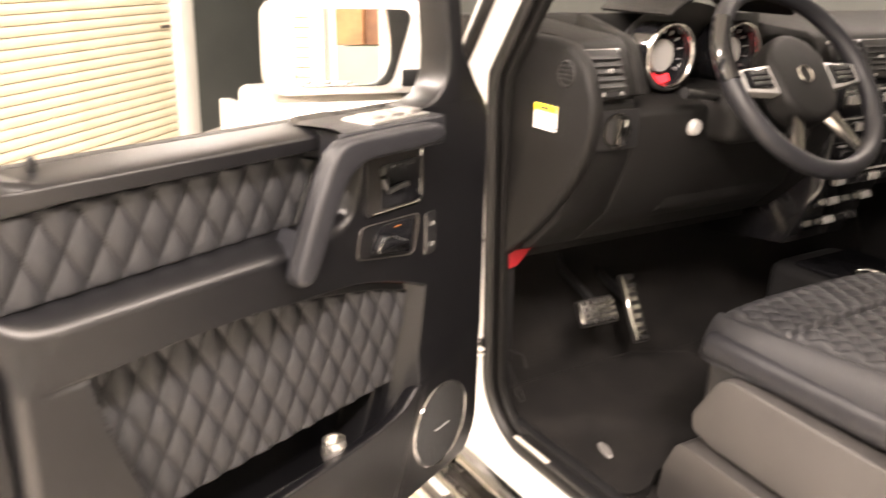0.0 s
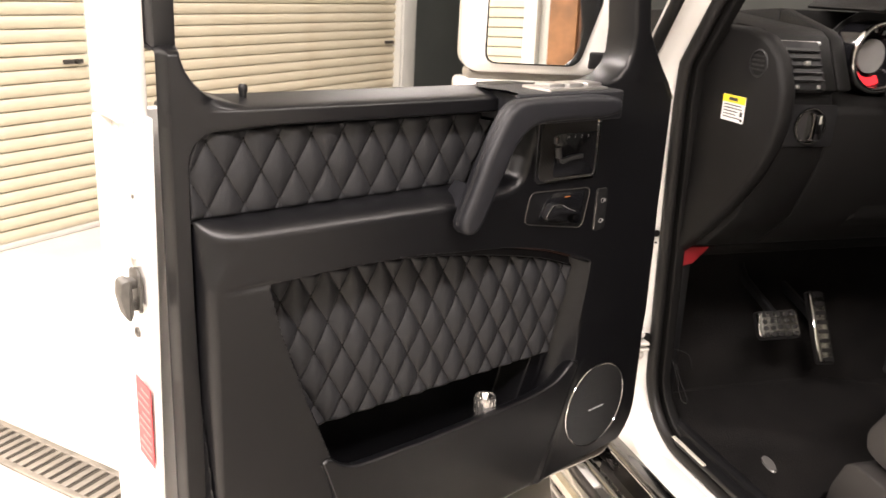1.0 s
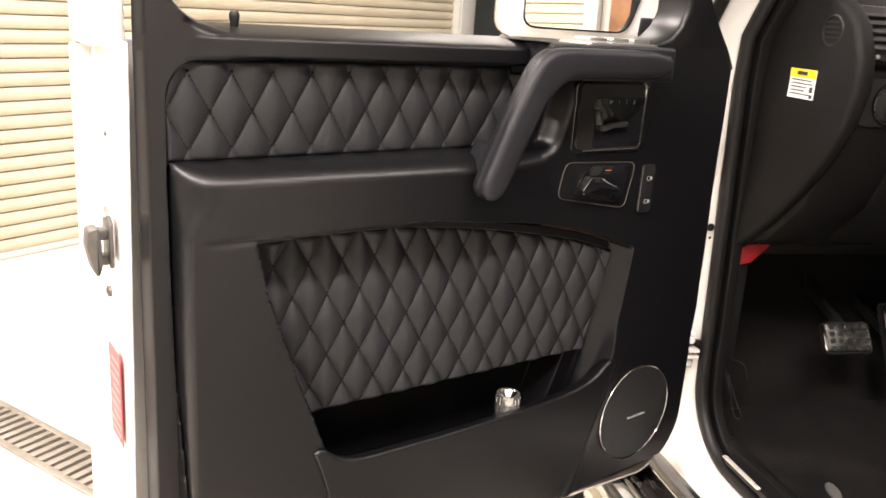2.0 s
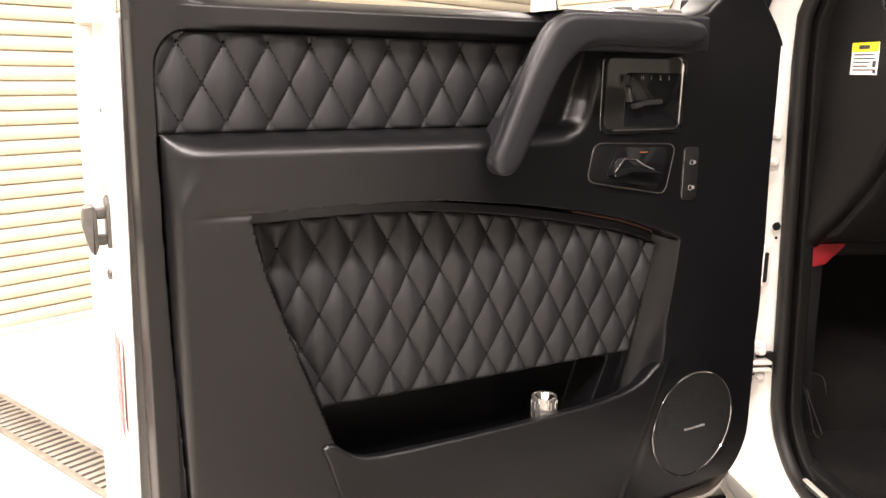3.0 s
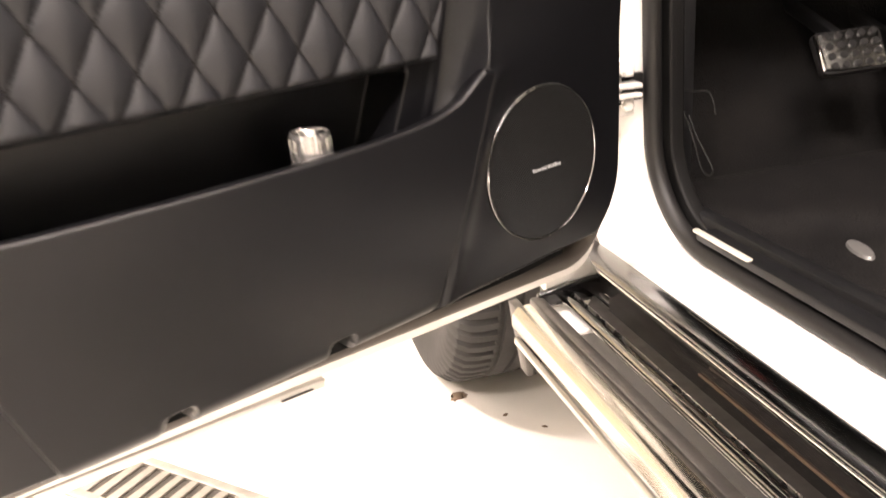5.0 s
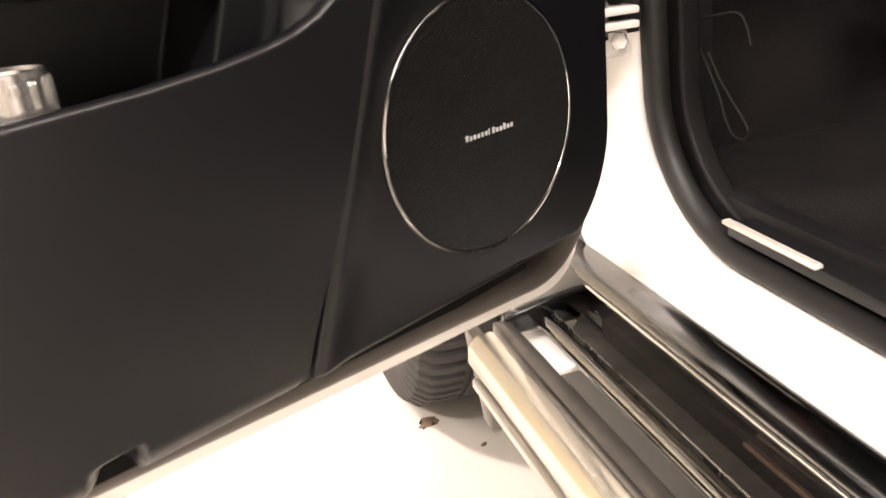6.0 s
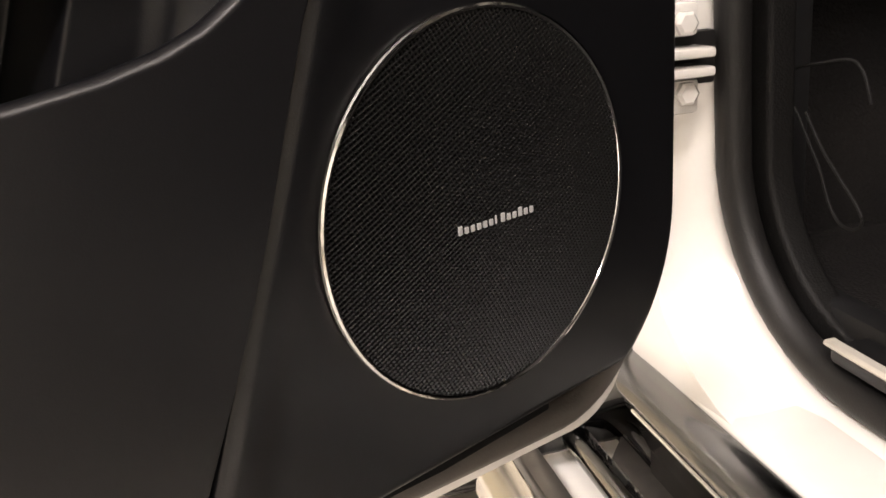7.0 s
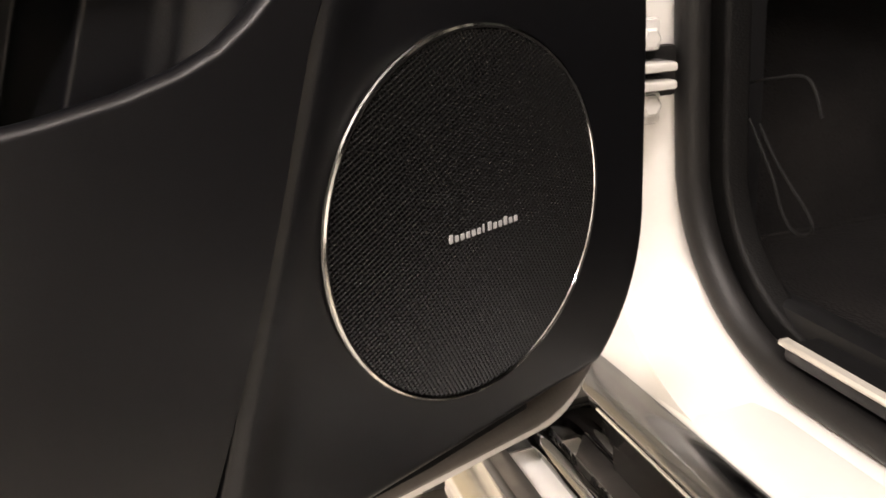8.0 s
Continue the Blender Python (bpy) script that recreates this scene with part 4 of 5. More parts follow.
# running board: separate long bars with gaps, brackets underneath
st = empty("side_step", "running board of chrome and black bars on brackets", "running board", CAR)
part("outer_tube", prism([(-0.140, 0.526), (-0.146, 0.536), (-0.144, 0.552), (-0.136, 0.561), (-0.118, 0.563), (-0.116, 0.545)], "y", -1.3, 0.040, 0.003), EDGECHROME, st, "polished outer edge")
part("lower_lip", box(-0.146, -0.139, -1.3, 0.03, 0.512, 0.523, 0.002, 1), SATIN, st)
part("tread_bar", box(-0.1115, -0.0935, -1.3, 0.058, 0.545, 0.561, 0.003), TREADBAR, st, "dark grey ribbed tread bar")
part("tread_bar", tube([(-0.0605, -1.3, 0.553), (-0.0605, 0.064, 0.553)], 0.0085, 16), TUBECHROME, st, "dark chrome inner tube", smooth=60)
part("tread_edge", box(-0.0512, -0.0492, -1.3, 0.062, 0.553, 0.5605, 0.0006, 1), STEEL, st, "thin bright edge")
part("tread_plate", prism([(-0.0488, -1.3), (-0.0488, 0.012), (-0.0262, 0.040), (-0.0262, -1.3)], "z", 0.545, 0.557, 0.002), TREADMETAL, st, "dark grey metal tread plate")
part("tread_bar", tube([(-0.0185, -1.3, 0.556), (-0.0185, 0.060, 0.556)], 0.0055, 12), SILLBLACK, st, "black inner tube", smooth=60)
part("tread_bar", tube([(-0.003, -1.3, 0.556), (-0.003, 0.060, 0.556)], 0.0060, 12), SILLBLACK, st, "black inner tube", smooth=60)
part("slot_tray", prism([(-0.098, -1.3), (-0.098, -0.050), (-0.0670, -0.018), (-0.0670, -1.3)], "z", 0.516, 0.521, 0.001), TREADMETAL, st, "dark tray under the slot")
# White plate added so the front of the slot looks filled by lit floor.
part("slot_bright_plate", box(-0.099, -0.020, -0.022, 0.060, 0.534, 0.540, 0.001, 1), WHITE, st, "added white plate standing in for the bright floor in the slot")
part("end_bar", prism(round_poly([(-0.100, 0.546), (0.004, 0.546), (0.004, 0.577), (-0.022, 0.5765), (-0.062, 0.572), (-0.100, 0.566)], 0.004), "y", 0.050, 0.062, 0.003), GLOSS, st, "glossy black end bar", smooth=60)
for f in (-0.42, -0.80, -1.2):
    part("bracket", prism([(-0.135, 0.545), (-0.135, 0.525), (-0.03, 0.48), (0.03, 0.48), (0.03, 0.545)], "y", f - 0.02, f + 0.02, 0.002), DARKSTEEL, st)
part("end_bracket", prism([(0.010, 0.47), (0.035, 0.47), (0.075, 0.555), (0.036, 0.555)], "x", -0.136, -0.122, 0.002), DARKSTEEL, st, "grey steel end bracket")


def tyre():
    prof = [(0.250, 0.118), (0.300, 0.136), (0.335, 0.138), (0.365, 0.128), (0.381, 0.108), (0.3855, 0.085), (0.3865, 0.05), (0.3865, 0.048), (0.379, 0.046), (0.379, 0.036), (0.3865, 0.034), (0.387, 0.005), (0.379, 0.003)]
    prof = prof + [(r, -h) for r, h in prof[::-1]]
    n = 288
    bm = lathe(prof, n)
    for v in bm.verts:
        r = math.hypot(v.co.x, v.co.y)
        if r > 0.362 and abs(v.co.z) > 0.05:
            k = int(round(math.atan2(v.co.y, v.co.x) / (2 * math.pi) * n)) % 4
            if k == 0:
                v.co.x, v.co.y = v.co.x * (1 - 0.010 / r), v.co.y * (1 - 0.010 / r)
    return bm


wh = empty("wheel", "black road tyre on a dark alloy wheel", "wheel", CAR @ pose(0.06, 0.90, 0.386, 0, -90, 0))
part("tyre", tyre(), TYRE, wh, smooth=30)
part("rim", lathe([(0.25, -0.12), (0.245, 0.10), (0.258, 0.122), (0.248, 0.126), (0.225, 0.10), (0.21, 0.04), (0.07, 0.07), (0.065, 0.09), (0, 0.09)], 48), RIM, wh, "dark alloy rim with a bright edge")
for k in range(5):
    part("spoke", prism([(0.05, -0.02), (0.235, -0.034), (0.235, 0.034), (0.05, 0.02)], "z", 0.05, 0.10, 0.006), DARKCHROME, wh, m=pose(0, 0, 0, 0, 0, 72 * k))
part("wheel_arch", prism([(0.30, 0.55)] + arc(0.90, 0.42, 0.50, 165, 15, 16) + [(1.5, 0.55), (1.5, 1.1), (0.30, 1.1)], "x", -0.02, 0.02, 0.004), WHITE, car, "white front wing")
part("arch_liner", prism([(0.30, 0.5), (0.34, 0.5)] + arc(0.90, 0.42, 0.48, 165, 15, 12) + [(1.45, 0.5), (1.5, 0.5), (1.5, 1.0), (0.30, 1.0)], "x", 0.02, 0.4), PLASTIC, car)

# hinges on the pillar
for z0, z1, bolts in ((1.147, 1.232, (1.201, 1.162)), (0.858, 0.878, (0.866,)), (0.812, 0.833, (0.825,))):
    hg = part("hinge_plate", box(-0.038, -0.015 + (1.2 - z0) * 0.03, -0.022, 0.002, z0, z1, 0.003), WHITE, car, "white painted hinge plate with bolts")
    for z in bolts:
        part("bolt", lathe([(0, 0), (0.0075, 0), (0.0075, 0.004), (0.0055, 0.006), (0, 0.006)], 6, m=pose(-0.025 + (1.2 - z0) * 0.03, -0.022, z, 90)), WHITE, hg)
hk = part("hinge_knuckle", box(-0.045, -0.001, -0.036, -0.012, 0.8355, 0.8415, 0.002), WHITE, car, "pale hinge knuckle")
part("pin", lathe([(0, 0), (0.005, 0), (0.005, 0.035), (0, 0.035)], 14, m=pose(-0.028, -0.024, 0.828)), STEEL, hk)
part("hinge_knuckle", box(-0.045, -0.001, -0.036, -0.012, 0.8465, 0.8525, 0.002), WHITE, car, "pale hinge knuckle")
# Black block put in as the shade of the gap round the knuckles.
part("hinge_shade", box(-0.045, 0.012, -0.014, -0.0045, 0.828, 0.860, 0.002), RUBBER, car)
part("plug", lathe([(0, 0), (0.0068, 0), (0.006, 0.002), (0, 0.002)], 18, m=pose(0.0, -0.0042, 1.060, 90)), RUBBER, car, "black rubber plug")
part("plug", lathe([(0, 0), (0.0025, 0), (0.002, 0.001), (0, 0.001)], 12, m=pose(0.0015, -0.0042, 1.042, 90)), RUBBER, car)
part("check_strap_slot", prism(rrect(-0.017, -0.004, 0.965, 1.032, 0.005), "y", -0.007, 0.0, 0.002), WHITE, car)
part("slot_hole", prism(rrect(-0.0155, -0.0095, 0.972, 1.020, 0.003), "y", -0.0085, -0.0065), RUBBER, car, smooth=0)

# cabin shell
part("cabin_floor", box(0.05, 1.45, -1.8, 0.30, 0.56, 0.660, 0.01), CARPET, car, "black carpeted cabin floor")
part("toe_board", prism([(0.06, 0.64), (0.11, 0.66), (0.36, 0.92), (0.40, 1.3), (0.30, 1.3)], "x", 0.06, 1.45), CARPET, car, "black carpeted bulkhead")
part("kick_panel", prism([(-0.02, 0.66), (0.5, 0.66), (0.5, 1.4), (0.0, 1.4)], "x", 0.058, 0.08, 0.004), PLASTIC, car, "black plastic kick panel")
part("kick_ridge", tube(spline([(0.058, -0.024, 0.815), (0.058, -0.022, 0.828), (0.058, -0.030, 0.8335), (0.058, -0.050, 0.838), (0.058, -0.075, 0.842), (0.058, -0.086, 0.835), (0.058, -0.093, 0.820)]), 0.0010, 8), SOFTDASH, car)
part("kick_ridge", tube(spline([(0.058, -0.024, 0.815), (0.058, -0.032, 0.806), (0.058, -0.048, 0.786), (0.058, -0.057, 0.774), (0.058, -0.066, 0.757), (0.058, -0.077, 0.747), (0.058, -0.089, 0.747), (0.058, -0.094, 0.754), (0.058, -0.087, 0.763), (0.058, -0.072, 0.775), (0.058, -0.055, 0.790), (0.058, -0.040, 0.808)]), 0.0010, 8), SOFTDASH, car)
part("roof", box(0.17, 1.34, -2.2, -0.35, 1.95, 2.0, 0.02), WHITE, car, "white roof panel")
part("headliner", box(0.19, 1.32, -2.15, -0.38, 1.925, 1.948, 0.006), HEADLINER, car)
part("far_side", box(1.46, 1.5, -2.2, 0.9, 0.5, 1.24, 0.01), PLASTIC, car)
part("far_rail", box(1.36, 1.40, -2.2, -0.35, 1.86, 1.95, 0.01), PLASTIC, car)
for y in (-2.17, -1.12):
    part("far_pillar", sweep(rrect(-0.025, 0.025, -0.04, 0.04, 0.008), [(1.48, y, 1.22), (1.38, y, 1.90)], ups=(0, 1, 0)), PLASTIC, car)
part("far_pillar", sweep(rrect(-0.025, 0.025, -0.03, 0.03, 0.008), [(1.47, 0.12, 1.22), (1.38, -0.40, 1.90)], ups=(1, 0, 0)), PLASTIC, car)
part("rear_panel", box(0.05, 1.5, -2.2, -2.15, 0.5, 1.95, 0.01), PLASTIC, car)
part("bonnet", box(0.10, 1.5, 0.47, 1.7, 0.80, 1.115, 0.03), WHITE, car, "white bonnet")
part("indicator_lamp", prism(rrect(0.115, 0.165, 1.22, 1.40, 0.02), "z", 1.114, 1.150, 0.010, 3), BADGE, car, "pale indicator lamp on the wing")
# flank behind the door opening, white outside and black inside
flank = part("flank", prism([(-0.97, 0.60), (-0.97, 1.95), (-2.2, 1.95), (-2.2, 0.60)], "x", -0.045, 0.03, 0.012), WHITE, car, "white body flank behind the door opening")
part("pillar_trim", prism([(-1.04, 0.66), (-1.04, 1.94), (-2.15, 1.94), (-2.15, 0.66)], "x", 0.031, 0.07, 0.01), PLASTIC, car, "black inner pillar trim")
part("flank_molding", box(-0.056, -0.044, -2.18, -1.09, 0.985, 1.03, 0.004), PLASTIC, flank, "black rubbing strip")
part("scuttle", box(0.04, 1.46, 0.40, 0.48, 1.20, 1.40, 0.01), PLASTIC, car)

# dashboard
dprof = [(-0.195, 1.24), (-0.198, 1.335), (-0.192, 1.343), (-0.203, 1.350), (-0.164, 1.428), (-0.145, 1.440), (0.10, 1.46), (0.40, 1.44), (0.40, 1.05), (0.0, 1.03), (-0.08, 1.06), (-0.15, 1.13)]
mprof = [(-0.195, 1.24), (-0.198, 1.315), (-0.185, 1.325), (-0.040, 1.335), (-0.030, 1.47), (0.40, 1.44), (0.40, 1.05), (0.0, 1.03), (-0.08, 1.06), (-0.15, 1.13)]
dsh = part("dashboard", prism(dprof, "x", 0.055, 0.168, 0.006), SOFTDASH, car, "soft black dashboard")
part("dash_middle", prism(mprof, "x", 0.168, 0.66, 0.006), SOFTDASH, dsh)
part("dash_side", prism(dprof, "x", 0.66, 1.45, 0.006), SOFTDASH, dsh)
part("dial_wing", prism([(-0.203, 1.350), (-0.164, 1.428), (-0.145, 1.44), (-0.03, 1.47), (-0.03, 1.335), (-0.12, 1.335)], "x", 0.168, 0.196, 0.006), SOFTDASH, dsh)
capp = [(-0.010, 1.020), (-0.048, 1.051), (-0.094, 1.090), (-0.150, 1.147), (-0.200, 1.212), (-0.227, 1.262), (-0.240, 1.31), (-0.236, 1.354), (-0.216, 1.398), (-0.196, 1.418), (-0.172, 1.432), (-0.128, 1.440), (0.10, 1.442), (0.10, 1.0), (0.0, 1.0)]
part("end_cap", prism(capp, "x", 0.034, 0.064, 0.010, 3), SOFTDASH, dsh, "rounded black dashboard end panel", smooth=60)
part("end_vent", lathe([(0, -0.004), (0.017, -0.004), (0.019, 0.0015), (0.021, 0.0015), (0.0225, -0.001)], 28, m=pose(0.0338, -0.172, 1.387, 0, -90)), PLASTIC, dsh, "round side window vent", smooth=60)
for k in range(4):
    part("end_vent_slat", box(0.0325, 0.0345, -0.188, -0.156, 1.376 + 0.007 * k, 1.379 + 0.007 * k), PLASTIC, dsh, smooth=0, m=pose(0, 0, 0))
stk = part("airbag_label", box(0.0326, 0.0335, -0.157, -0.098, 1.289, 1.331), LABELWHITE, dsh, "small white and yellow warning label", smooth=0)
part("label_header", box(0.0320, 0.0325, -0.157, -0.098, 1.319, 1.331), YELLOW, stk, smooth=0)
part("header_print", box(0.0314, 0.0319, -0.138, -0.115, 1.3225, 1.3275), INK, stk, smooth=0)
for k, (f0, f1) in enumerate(((-0.150, -0.104), (-0.152, -0.104), (-0.140, -0.104), (-0.136, -0.104), (-0.152, -0.104))):
    part("print_line", box(0.0320, 0.0325, f0, f1, 1.3145 - 0.005 * k, 1.3160 - 0.005 * k), INK, stk, smooth=0)
part("print_mark", box(0.0320, 0.0325, -0.154, -0.147, 1.299, 1.307), INK, stk, smooth=0)
part("print_mark", box(0.0320, 0.0325, -0.155, -0.149, 1.291, 1.296), INK, stk, smooth=0)


def air_vent(r0, r1):
    v = part("air_vent", box(r0, r1, -0.214, -0.200, 1.348, 1.430, 0.004), PLASTIC, dsh, "rectangular air vent with louvres", m=pose(0, -0.205, 1.350, -27) @ pose(0, 0.207, -1.350))
    part("vent_core", box(r0 + 0.007, r1 - 0.007, -0.2155, -0.2135, 1.358, 1.417), INK, v, smooth=0)
    for k in range(5):
        part("louvre", box(r0 + 0.007, r1 - 0.007, -0.0045, 0.0045, -0.0012, 0.0012, 0.0008, 1), PLASTIC, v, m=pose(0, -0.2175, 1.363 + 0.012 * k, 25))
    part("vent_tab", box((r0 + r1) / 2 - 0.005, (r0 + r1) / 2 + 0.005, -0.224, -0.216, 1.385, 1.393, 0.002), SATIN, v)
    part("vent_wheel", box(r0 + 0.012, r0 + 0.018, -0.218, -0.213, 1.350, 1.356, 0.001, 1), SATIN, v)
    part("vent_wheel", box(r1 - 0.020, r1 - 0.014, -0.218, -0.213, 1.350, 1.356, 0.001, 1), SATIN, v)
    part("vent_trim", box(r0 - 0.002, r1 + 0.006, -0.211, -0.19, 1.4245, 1.431, 0.002), SATIN, v, "grey upper edge")
    return v


air_vent(0.066, 0.138)
air_vent(0.70, 0.79)
air_vent(0.80, 0.89)
ls = part("light_switch", lathe([(0, 0.0), (0.0250, 0.0), (0.0250, 0.005), (0.0285, 0.006), (0.0295, 0.003), (0.0295, 0.0)], 36, m=pose(0.127, -0.197, 1.2935, 90)), INKBLACK, dsh, "rotary headlamp switch with a chrome ring")
part("switch_ring", tube([(0.127 + 0.0280 * math.cos(a), -0.203, 1.2935 + 0.0280 * math.sin(a)) for a in [2 * math.pi * i / 40 for i in range(40)]], 0.0014, 8, closed=True, ups=(0, 1, 0)), DARKCHROME, ls)
part("switch_knob", box(-0.0075, 0.0075, -0.222, -0.200, -0.0215, 0.0215, 0.003), CHROME, ls, m=pose(0.127, 0, 1.2935))
part("switch_plate", prism(rrect(0.083, 0.178, 1.260, 1.327, 0.006), "y", -0.1995, -0.196, 0.001), PLASTIC, dsh)

# instrument cowl and dials
part("instrument_cowl", prism(arc(0.43, 1.425, 0.195, 30, 150, 16, 0.100) + arc(0.43, 1.425, 0.185, 150, 30, 16, 0.090), "y", -0.16, 0.02, 0.004), SOFTDASH, dsh, "hooded instrument cowl", smooth=60)
part("instrument_face", prism(arc(0.43, 1.395, 0.172, 0, 180, 20, 0.095), "y", -0.045, -0.042), INK, dsh, smooth=0)
for r in (0.322, 0.505):
    d = part("dial", lathe([(0, 0), (0.052, 0), (0.054, 0.020), (0.058, 0.025), (0.060, 0.020), (0.060, -0.03)], 40, m=pose(r, -0.090, 1.398, 90)), GLOSS, dsh, "round dial in a chrome tube", smooth=60)
    part("dial_ring", tube([(r + 0.057 * math.cos(a), -0.116, 1.398 + 0.057 * math.sin(a)) for a in [2 * math.pi * i / 44 for i in range(44)]], 0.0055, 10, closed=True, ups=(0, 1, 0)), CHROME, d)
    part("dial_face", lathe([(0, 0), (0.029, 0), (0.029, 0.003), (0, 0.003)], 36, m=pose(r, -0.092, 1.398, 90)), SILVER, d)
    part("dial_glow", prism([(r + 0.051 * math.cos(radians(a)), 1.398 + 0.051 * math.sin(radians(a))) for a in range(186, 299, 7)] + [(r + 0.037 * math.cos(radians(a)), 1.398 + 0.037 * math.sin(radians(a))) for a in range(298, 185, -7)], "y", -0.097, -0.0925), GAUGE, d, "red lit arc", smooth=0)
    for k in range(11):
        a = radians(215 - 25 * k)
        part("dial_tick", box(-0.0006, 0.0006, -0.0975, -0.0925, 0.040, 0.048), MARK, d, smooth=0, m=Matrix.Translation((r, 0, 1.398)) @ Matrix.Rotation(a - math.pi / 2, 4, "Y").inverted())
part("ignition_switch", lathe([(0, 0.012), (0.010, 0.012), (0.014, 0.008), (0.015, 0.0)], 24, m=pose(0.312, -0.198, 1.285, 90)), SILVER, dsh, "bright round ignition switch")
part("column_cover", box(0.345, 0.52, -0.26, -0.02, 1.255, 1.345, 0.03, 4), SOFTDASH, dsh, "steering column cover", smooth=60)
part("knee_panel", prism([(-0.185, 1.265), (-0.150, 1.12), (-0.10, 1.085), (-0.06, 1.10), (-0.06, 1.265)], "x", 0.30, 0.64, 0.01), SOFTDASH, dsh)
for s in (-1, 1):
    part("column_stalk", tube([(0.43 + 0.07 * s, -0.205, 1.335), (0.43 + 0.17 * s, -0.215, 1.350)], 0.0085, 10, scales=[0.7, 1.1]), PLASTIC, dsh)
cs = part("console", prism([(-0.215, 1.34), (-0.20, 1.12), (-0.13, 0.98), (0.1, 0.95), (0.1, 1.36)], "x", 0.72, 0.93, 0.01), GLOSS, dsh, "glossy centre stack with rows of buttons")
for i in range(6):
    z = 1.31 - 0.056 * i
    f = -0.2135 if z > 1.12 else -0.200 + (1.12 - z) * 0.5
    for j in range(5):
        part("button", box(0.733 + 0.039 * j, 0.766 + 0.039 * j, -0.010, 0.006, -0.009, 0.009, 0.003, 1), SILVER if (i * 2 + j) % 3 == 0 else GLOSS, cs, m=pose(0, f, z, 0 if z > 1.12 else -26))
    part("button_line", box(0.728, 0.922, -0.009, 0.0, 0.0165, 0.0195, 0.001, 1), SILVER, cs, m=pose(0, f, z, 0 if z > 1.12 else -26))
part("tunnel", box(0.72, 0.95, -1.6, -0.10, 0.66, 0.94, 0.03, 3), PLASTIC, car, "black centre tunnel")
part("tunnel_trim", box(0.735, 0.935, -0.80, -0.16, 0.938, 0.948, 0.004), GLOSS, car)
part("cup_ring", tube([(0.80 + 0.035 * math.cos(a), -0.30 + 0.035 * math.sin(a), 0.950) for a in [2 * math.pi * i / 30 for i in range(30)]], 0.003, 8, closed=True, ups=(0, 0, 1)), CHROME, car)


def pedal(name, label, m, w, h, nx, ny):
    """A pedal with a steel face, raised rubber studs and an arm."""
    p = empty(name, label, "pedal", m)
    pad = part("pad", prism(rrect(-w, w, -h, h, 0.008), "z", -0.012, 0.0, 0.002), RUBBER, p)
    part("face", prism(rrect(-w + 0.004, w - 0.004, -h + 0.003, h - 0.003, 0.006), "z", -0.001, 0.0025, 0.001), DARKCHROME, p, "brushed steel face")
    part("side_bar", box(-w, -w + 0.006, -h + 0.004, h - 0.004, -0.002, 0.004, 0.0015, 1), CHROME, p, "polished side edge")
    for i in range(nx):
        for j in range(ny):
            x = -w + 0.016 + (2 * w - 0.028) * i / (nx - 1)
            y = -h + 0.009 + (2 * h - 0.018) * j / (ny - 1)
            part("stud", lathe([(0.0052, 0.002), (0.0046, 0.0052), (0.0, 0.0056)], 10, m=pose(x, y, 0)), RUBBER, p)
    part("arm", sweep(rrect(-0.006, 0.006, -0.010, 0.010, 0.003), [(0.01, 0.0, -0.01), (0.01, 0.05, -0.05), (0.0, 0.12, -0.10), (0.0, 0.22, -0.12)]), PLASTIC, p)
    return p


def facing(centre, across, up):
    """A frame at centre whose x runs across and y up the face."""
    u = Vector(across).normalized()
    v = Vector(up)
    v = (v - u * v.dot(u)).normalized()
    w = u.cross(v)
    return Matrix(((u.x, v.x, w.x, centre[0]), (u.y, v.y, w.y, centre[1]), (u.z, v.z, w.z, centre[2]), (0, 0, 0, 1)))


pedal("brake_pedal", "steel-faced brake pedal with rubber studs", CAR @ facing((0.315, -0.002, 0.853), (0.990, -0.134, 0.047), (0.036, 0.556, 0.830)), 0.046, 0.029, 5, 4)
pedal("accelerator_pedal", "tall steel-faced accelerator pedal with rubber studs", CAR @ facing((0.435, 0.010, 0.833), (0.997, -0.018, -0.074), (0.072, 0.543, 0.836)), 0.021, 0.078, 3, 8)
part("bonnet_release", prism([(0.048, 1.036), (0.108, 1.036), (0.102, 1.028), (0.076, 1.003), (0.048, 0.997)], "y", -0.022, -0.008, 0.003), RED, car, "red bonnet release lever")
part("dash_underside", box(0.07, 0.72, -0.02, 0.30, 1.015, 1.045, 0.01), SOFTDASH, car)
ss = part("sill_strip", box(0.026, 0.052, -1.2, -0.114, 0.681, 0.692, 0.003), PLASTIC, car, "sill tread plate with a bright insert")
part("strip_insert", box(0.0215, 0.030, -0.215, -0.113, 0.6915, 0.6955, 0.0015, 1), INSERT, ss, "bright metal insert")
part("sill_carpet", box(0.05, 0.075, -1.2, -0.05, 0.655, 0.700, 0.008), PLASTIC, car)

# floor mat
fm = empty("floor_mat", "black carpet floor mat with a metal badge", "floor mat", CAR)
mat_pts = [(0.080, -0.02), (0.080, -0.318), (0.088, -0.343), (0.110, -0.354), (0.152, -0.346), (0.188, -0.322), (0.60, -0.315), (0.62, -0.29), (0.62, 0.0), (0.5, 0.06), (0.12, 0.06)]
mat_pts = round_poly(mat_pts, 0.011, 4)
part("carpet", prism(mat_pts, "z", 0.661, 0.686), CARPET, fm)
part("binding", tube([(x, y, 0.686) for x, y in mat_pts], 0.003, 8, closed=True, ups=(0, 0, 1)), CARPET, fm)
part("badge", lathe([(0, 0.004), (0.9, 0.0035), (1.0, 0.0)], 28, m=Matrix.Translation((0.152, -0.228, 0.687)) @ Matrix.Rotation(radians(-18), 4, "Z") @ Matrix.Diagonal((0.010, 0.027, 1, 1))), BADGE, fm, "oval brushed metal badge")

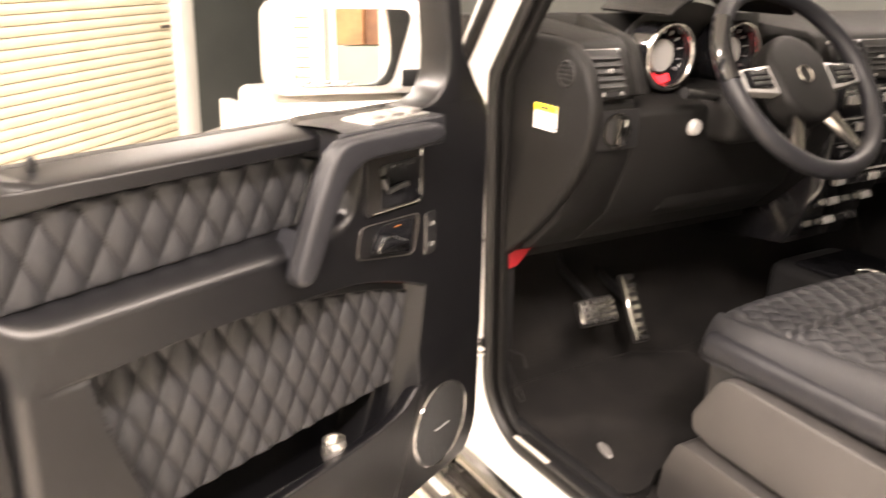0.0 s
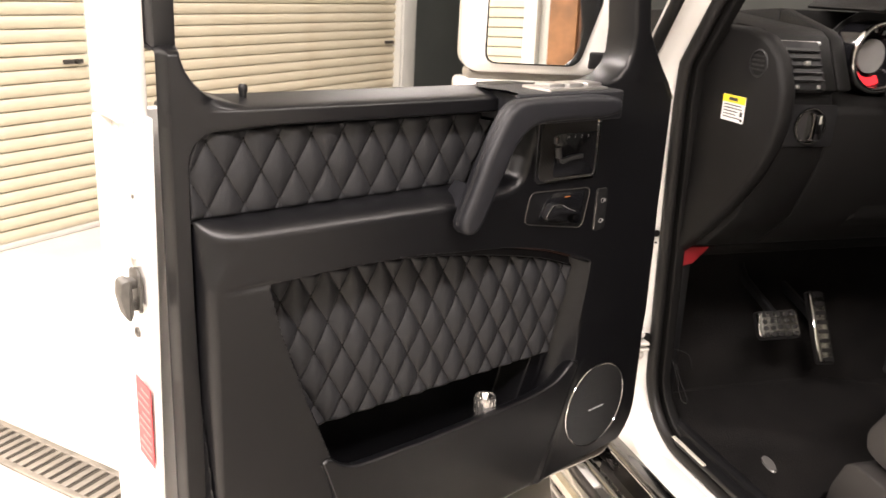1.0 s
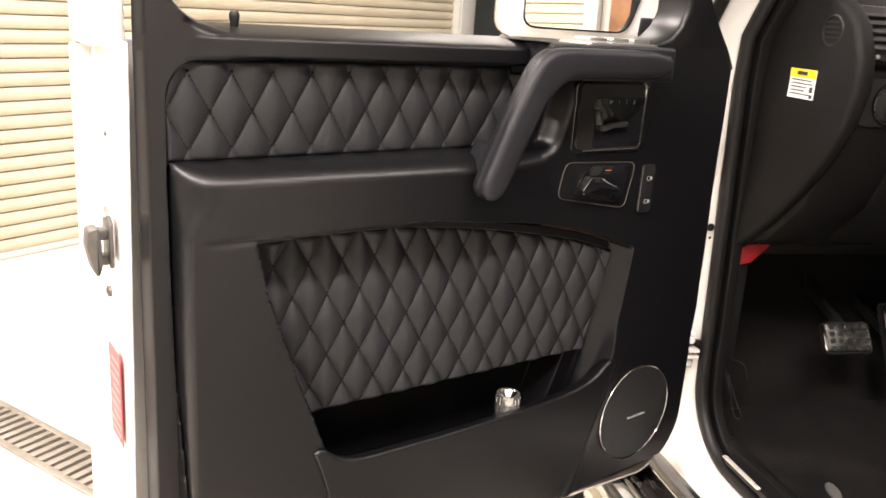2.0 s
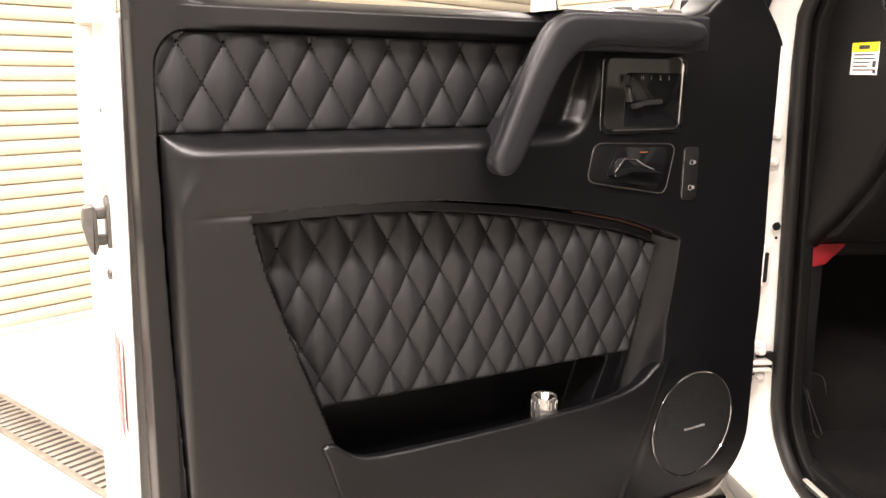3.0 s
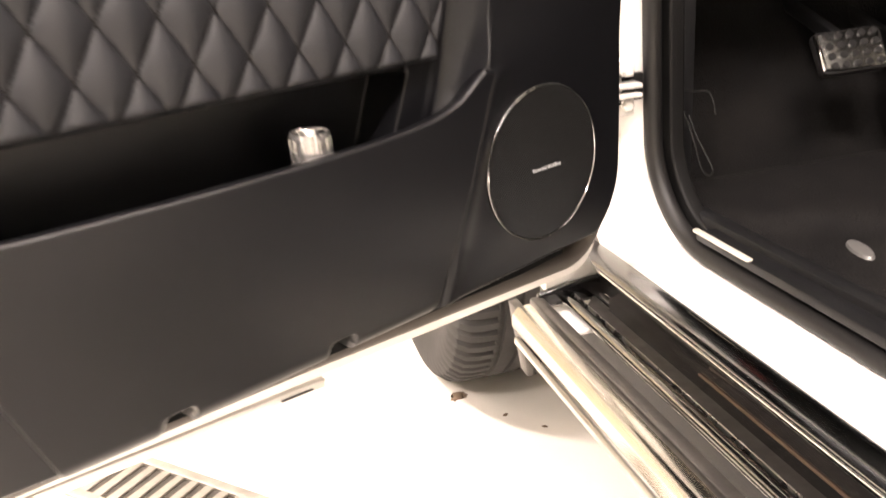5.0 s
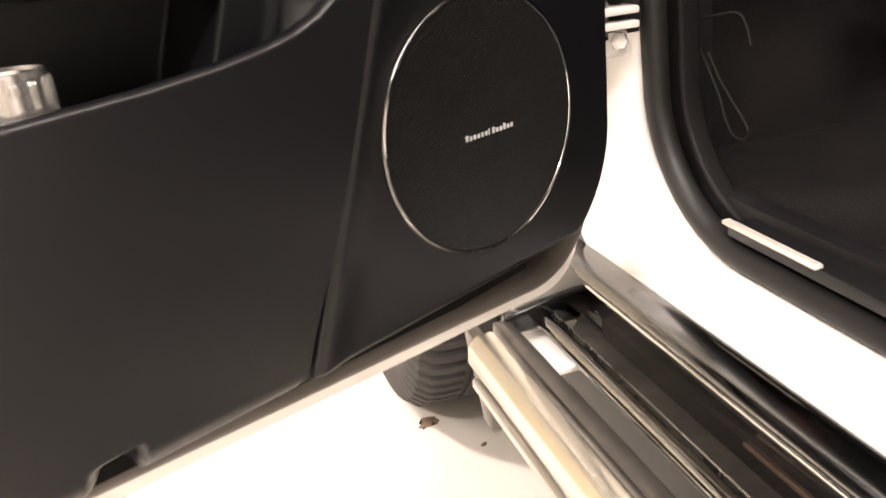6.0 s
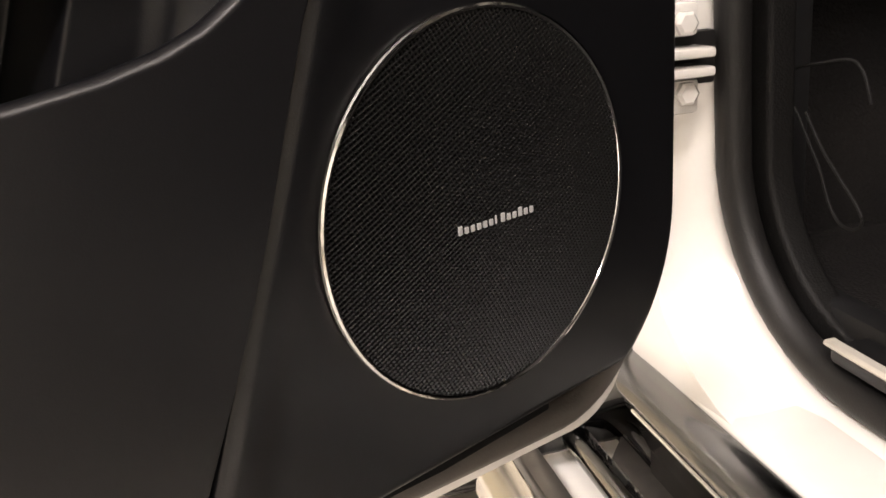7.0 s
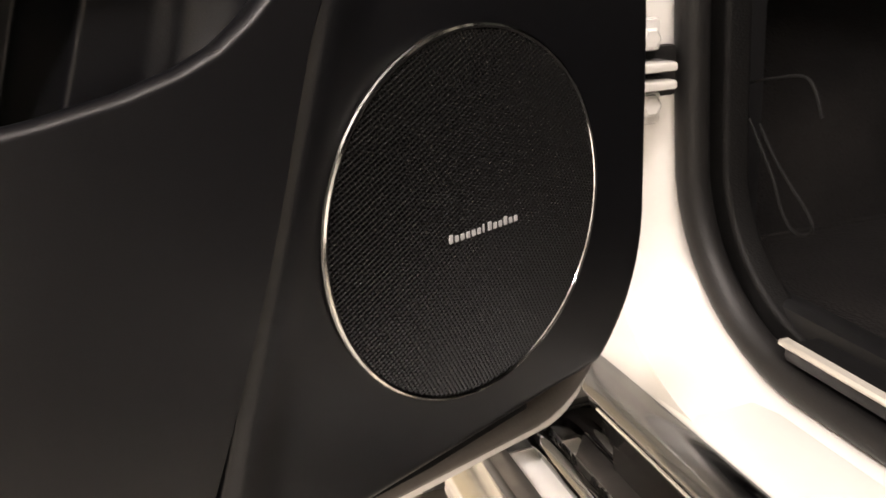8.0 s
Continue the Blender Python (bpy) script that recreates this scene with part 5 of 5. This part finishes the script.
# seat
seat = empty("driver_seat", "black leather driver's seat with quilted cushion", "seat", CAR)


def cushion_fn(u, v):
    s = u * 2 - 1
    f = lerp(-0.355, -0.98, v)
    r = 0.455 + 0.262 * np.sign(s) * np.abs(s) ** 0.8
    r = 0.455 + (r - 0.455) * (1 - 0.10 * np.clip(1 - v / 0.10, 0, 1) ** 2)
    e = np.maximum(np.abs(s) ** 10, np.clip(1 - v / 0.06, 0, 1) ** 2.5)
    top = 1.006 + 0.05 * v
    bol = 0.012 * sst(0.74, 0.84, np.abs(s)) + 0.0
    quilt = puff(r, f, 0.455, -0.6, 0.036, 0.050, 0.0085) * (1 - sst(0.70, 0.76, np.abs(s))) * sst(0.03, 0.08, v)
    seam = 0.012 * np.exp(-((np.abs(s) - 0.75) / 0.012) ** 2) + 0.010 * np.exp(-((f + 0.50) / 0.005) ** 2) * (np.abs(s) < 0.75)
    z = top + bol + quilt - seam - 0.085 * e
    f = f + 0.03 * (1 - np.abs(s) ** 2) * np.clip(1 - v * 4, 0, 1)
    return r, f, z


part("cushion", field(np.linspace(0, 1, 300), np.linspace(0, 1, 260), cushion_fn), QUILT, seat, "quilted leather seat cushion", smooth=60)
part("cushion_side", box(0.190, 0.72, -0.98, -0.372, 0.936, 0.988, 0.02, 3), LEATHER, seat, smooth=60)
part("front_roll", tube([(0.225, -0.400, 0.968), (0.455, -0.385, 0.972), (0.69, -0.400, 0.968)], 0.034, 14), LEATHER, seat, smooth=60)
part("side_panel", prism(round_poly([(-0.462, 0.936), (-0.438, 0.928), (-0.392, 0.846), (-0.398, 0.816), (-0.430, 0.806), (-0.98, 0.770), (-0.98, 0.914)], 0.012), "x", 0.176, 0.22, 0.004, 3), SEATPLASTIC, seat, "grey-black plastic side panel", smooth=60)
part("seat_base", box(0.215, 0.69, -0.98, -0.42, 0.66, 0.92, 0.03, 3), PLASTIC, seat, smooth=60)
part("lower_panel", prism(round_poly([(-0.400, 0.794), (-0.383, 0.784), (-0.362, 0.730), (-0.356, 0.662), (-1.0, 0.662), (-1.0, 0.756)], 0.009), "x", 0.158, 0.22, 0.0035, 3), SEATPLASTIC, seat, "grey-black plastic plinth", smooth=60)
part("front_panel", box(0.200, 0.26, -0.46, -0.385, 0.80, 0.95, 0.02, 3), PLASTIC, seat, smooth=60)
part("backrest", box(0.18, 0.68, -1.12, -0.96, 1.0, 1.65, 0.06, 4), LEATHER, seat, smooth=60)

# steering wheel
sw = empty("steering_wheel", "black leather steering wheel with silver switches", "steering wheel", CAR @ pose(0.468, -0.285, 1.376, 52, 0, 0) @ Matrix.Scale(0.96, 4))
part("rim", tube([(0.186 * math.cos(2 * math.pi * i / 60), 0.186 * math.sin(2 * math.pi * i / 60), 0) for i in range(60)], 0.0175, 14, closed=True, ups=(0, 0, 1)), LEATHER, sw, smooth=60)
part("rim_insert", tube([(0.186 * math.cos(radians(a)), 0.186 * math.sin(radians(a)), 0.0015) for a in range(140, 181, 5)], 0.0178, 14), GLOSS, sw, "glossy black rim section", smooth=60)
part("hub", prism(arc(0, 0.005, 0.082, 20, 160, 12) + arc(0, -0.02, 0.078, 200, 340, 12, 0.07), "z", -0.045, 0.012, 0.014, 3), SOFTDASH, sw, "padded hub", smooth=60)
part("hub_badge", tube([(0.017 * math.cos(2 * math.pi * i / 24), 0.017 * math.sin(2 * math.pi * i / 24), 0.013) for i in range(24)], 0.002, 6, closed=True, ups=(0, 0, 1)), CHROME, sw, "plain round chrome ring")
for s in (-1, 1):
    part("spoke", prism([(s * 0.07, 0.030), (s * 0.172, 0.022), (s * 0.172, -0.018), (s * 0.07, -0.030)][::s], "z", -0.02, 0.002, 0.005), SILVER, sw, "silver spoke")
    kp2 = part("key_pad", prism([(s * 0.088, 0.020), (s * 0.150, 0.018), (s * 0.150, -0.016), (s * 0.088, -0.020)][::s], "z", 0.0, 0.008, 0.003), GLOSS, sw, "switch pad on the spoke")
    for k in range(3):
        part("key", box(s * 0.118 - 0.022, s * 0.118 + 0.022, -0.013 + 0.010 * k, -0.006 + 0.010 * k, 0.007, 0.010, 0.001, 1), GREYPLASTIC, kp2)
    part("lower_spoke", prism([(s * 0.030, -0.075), (s * 0.055, -0.060), (s * 0.105, -0.150), (s * 0.085, -0.160)][::s], "z", -0.02, 0.0, 0.004), DARKCHROME, sw, "silver lower spoke")
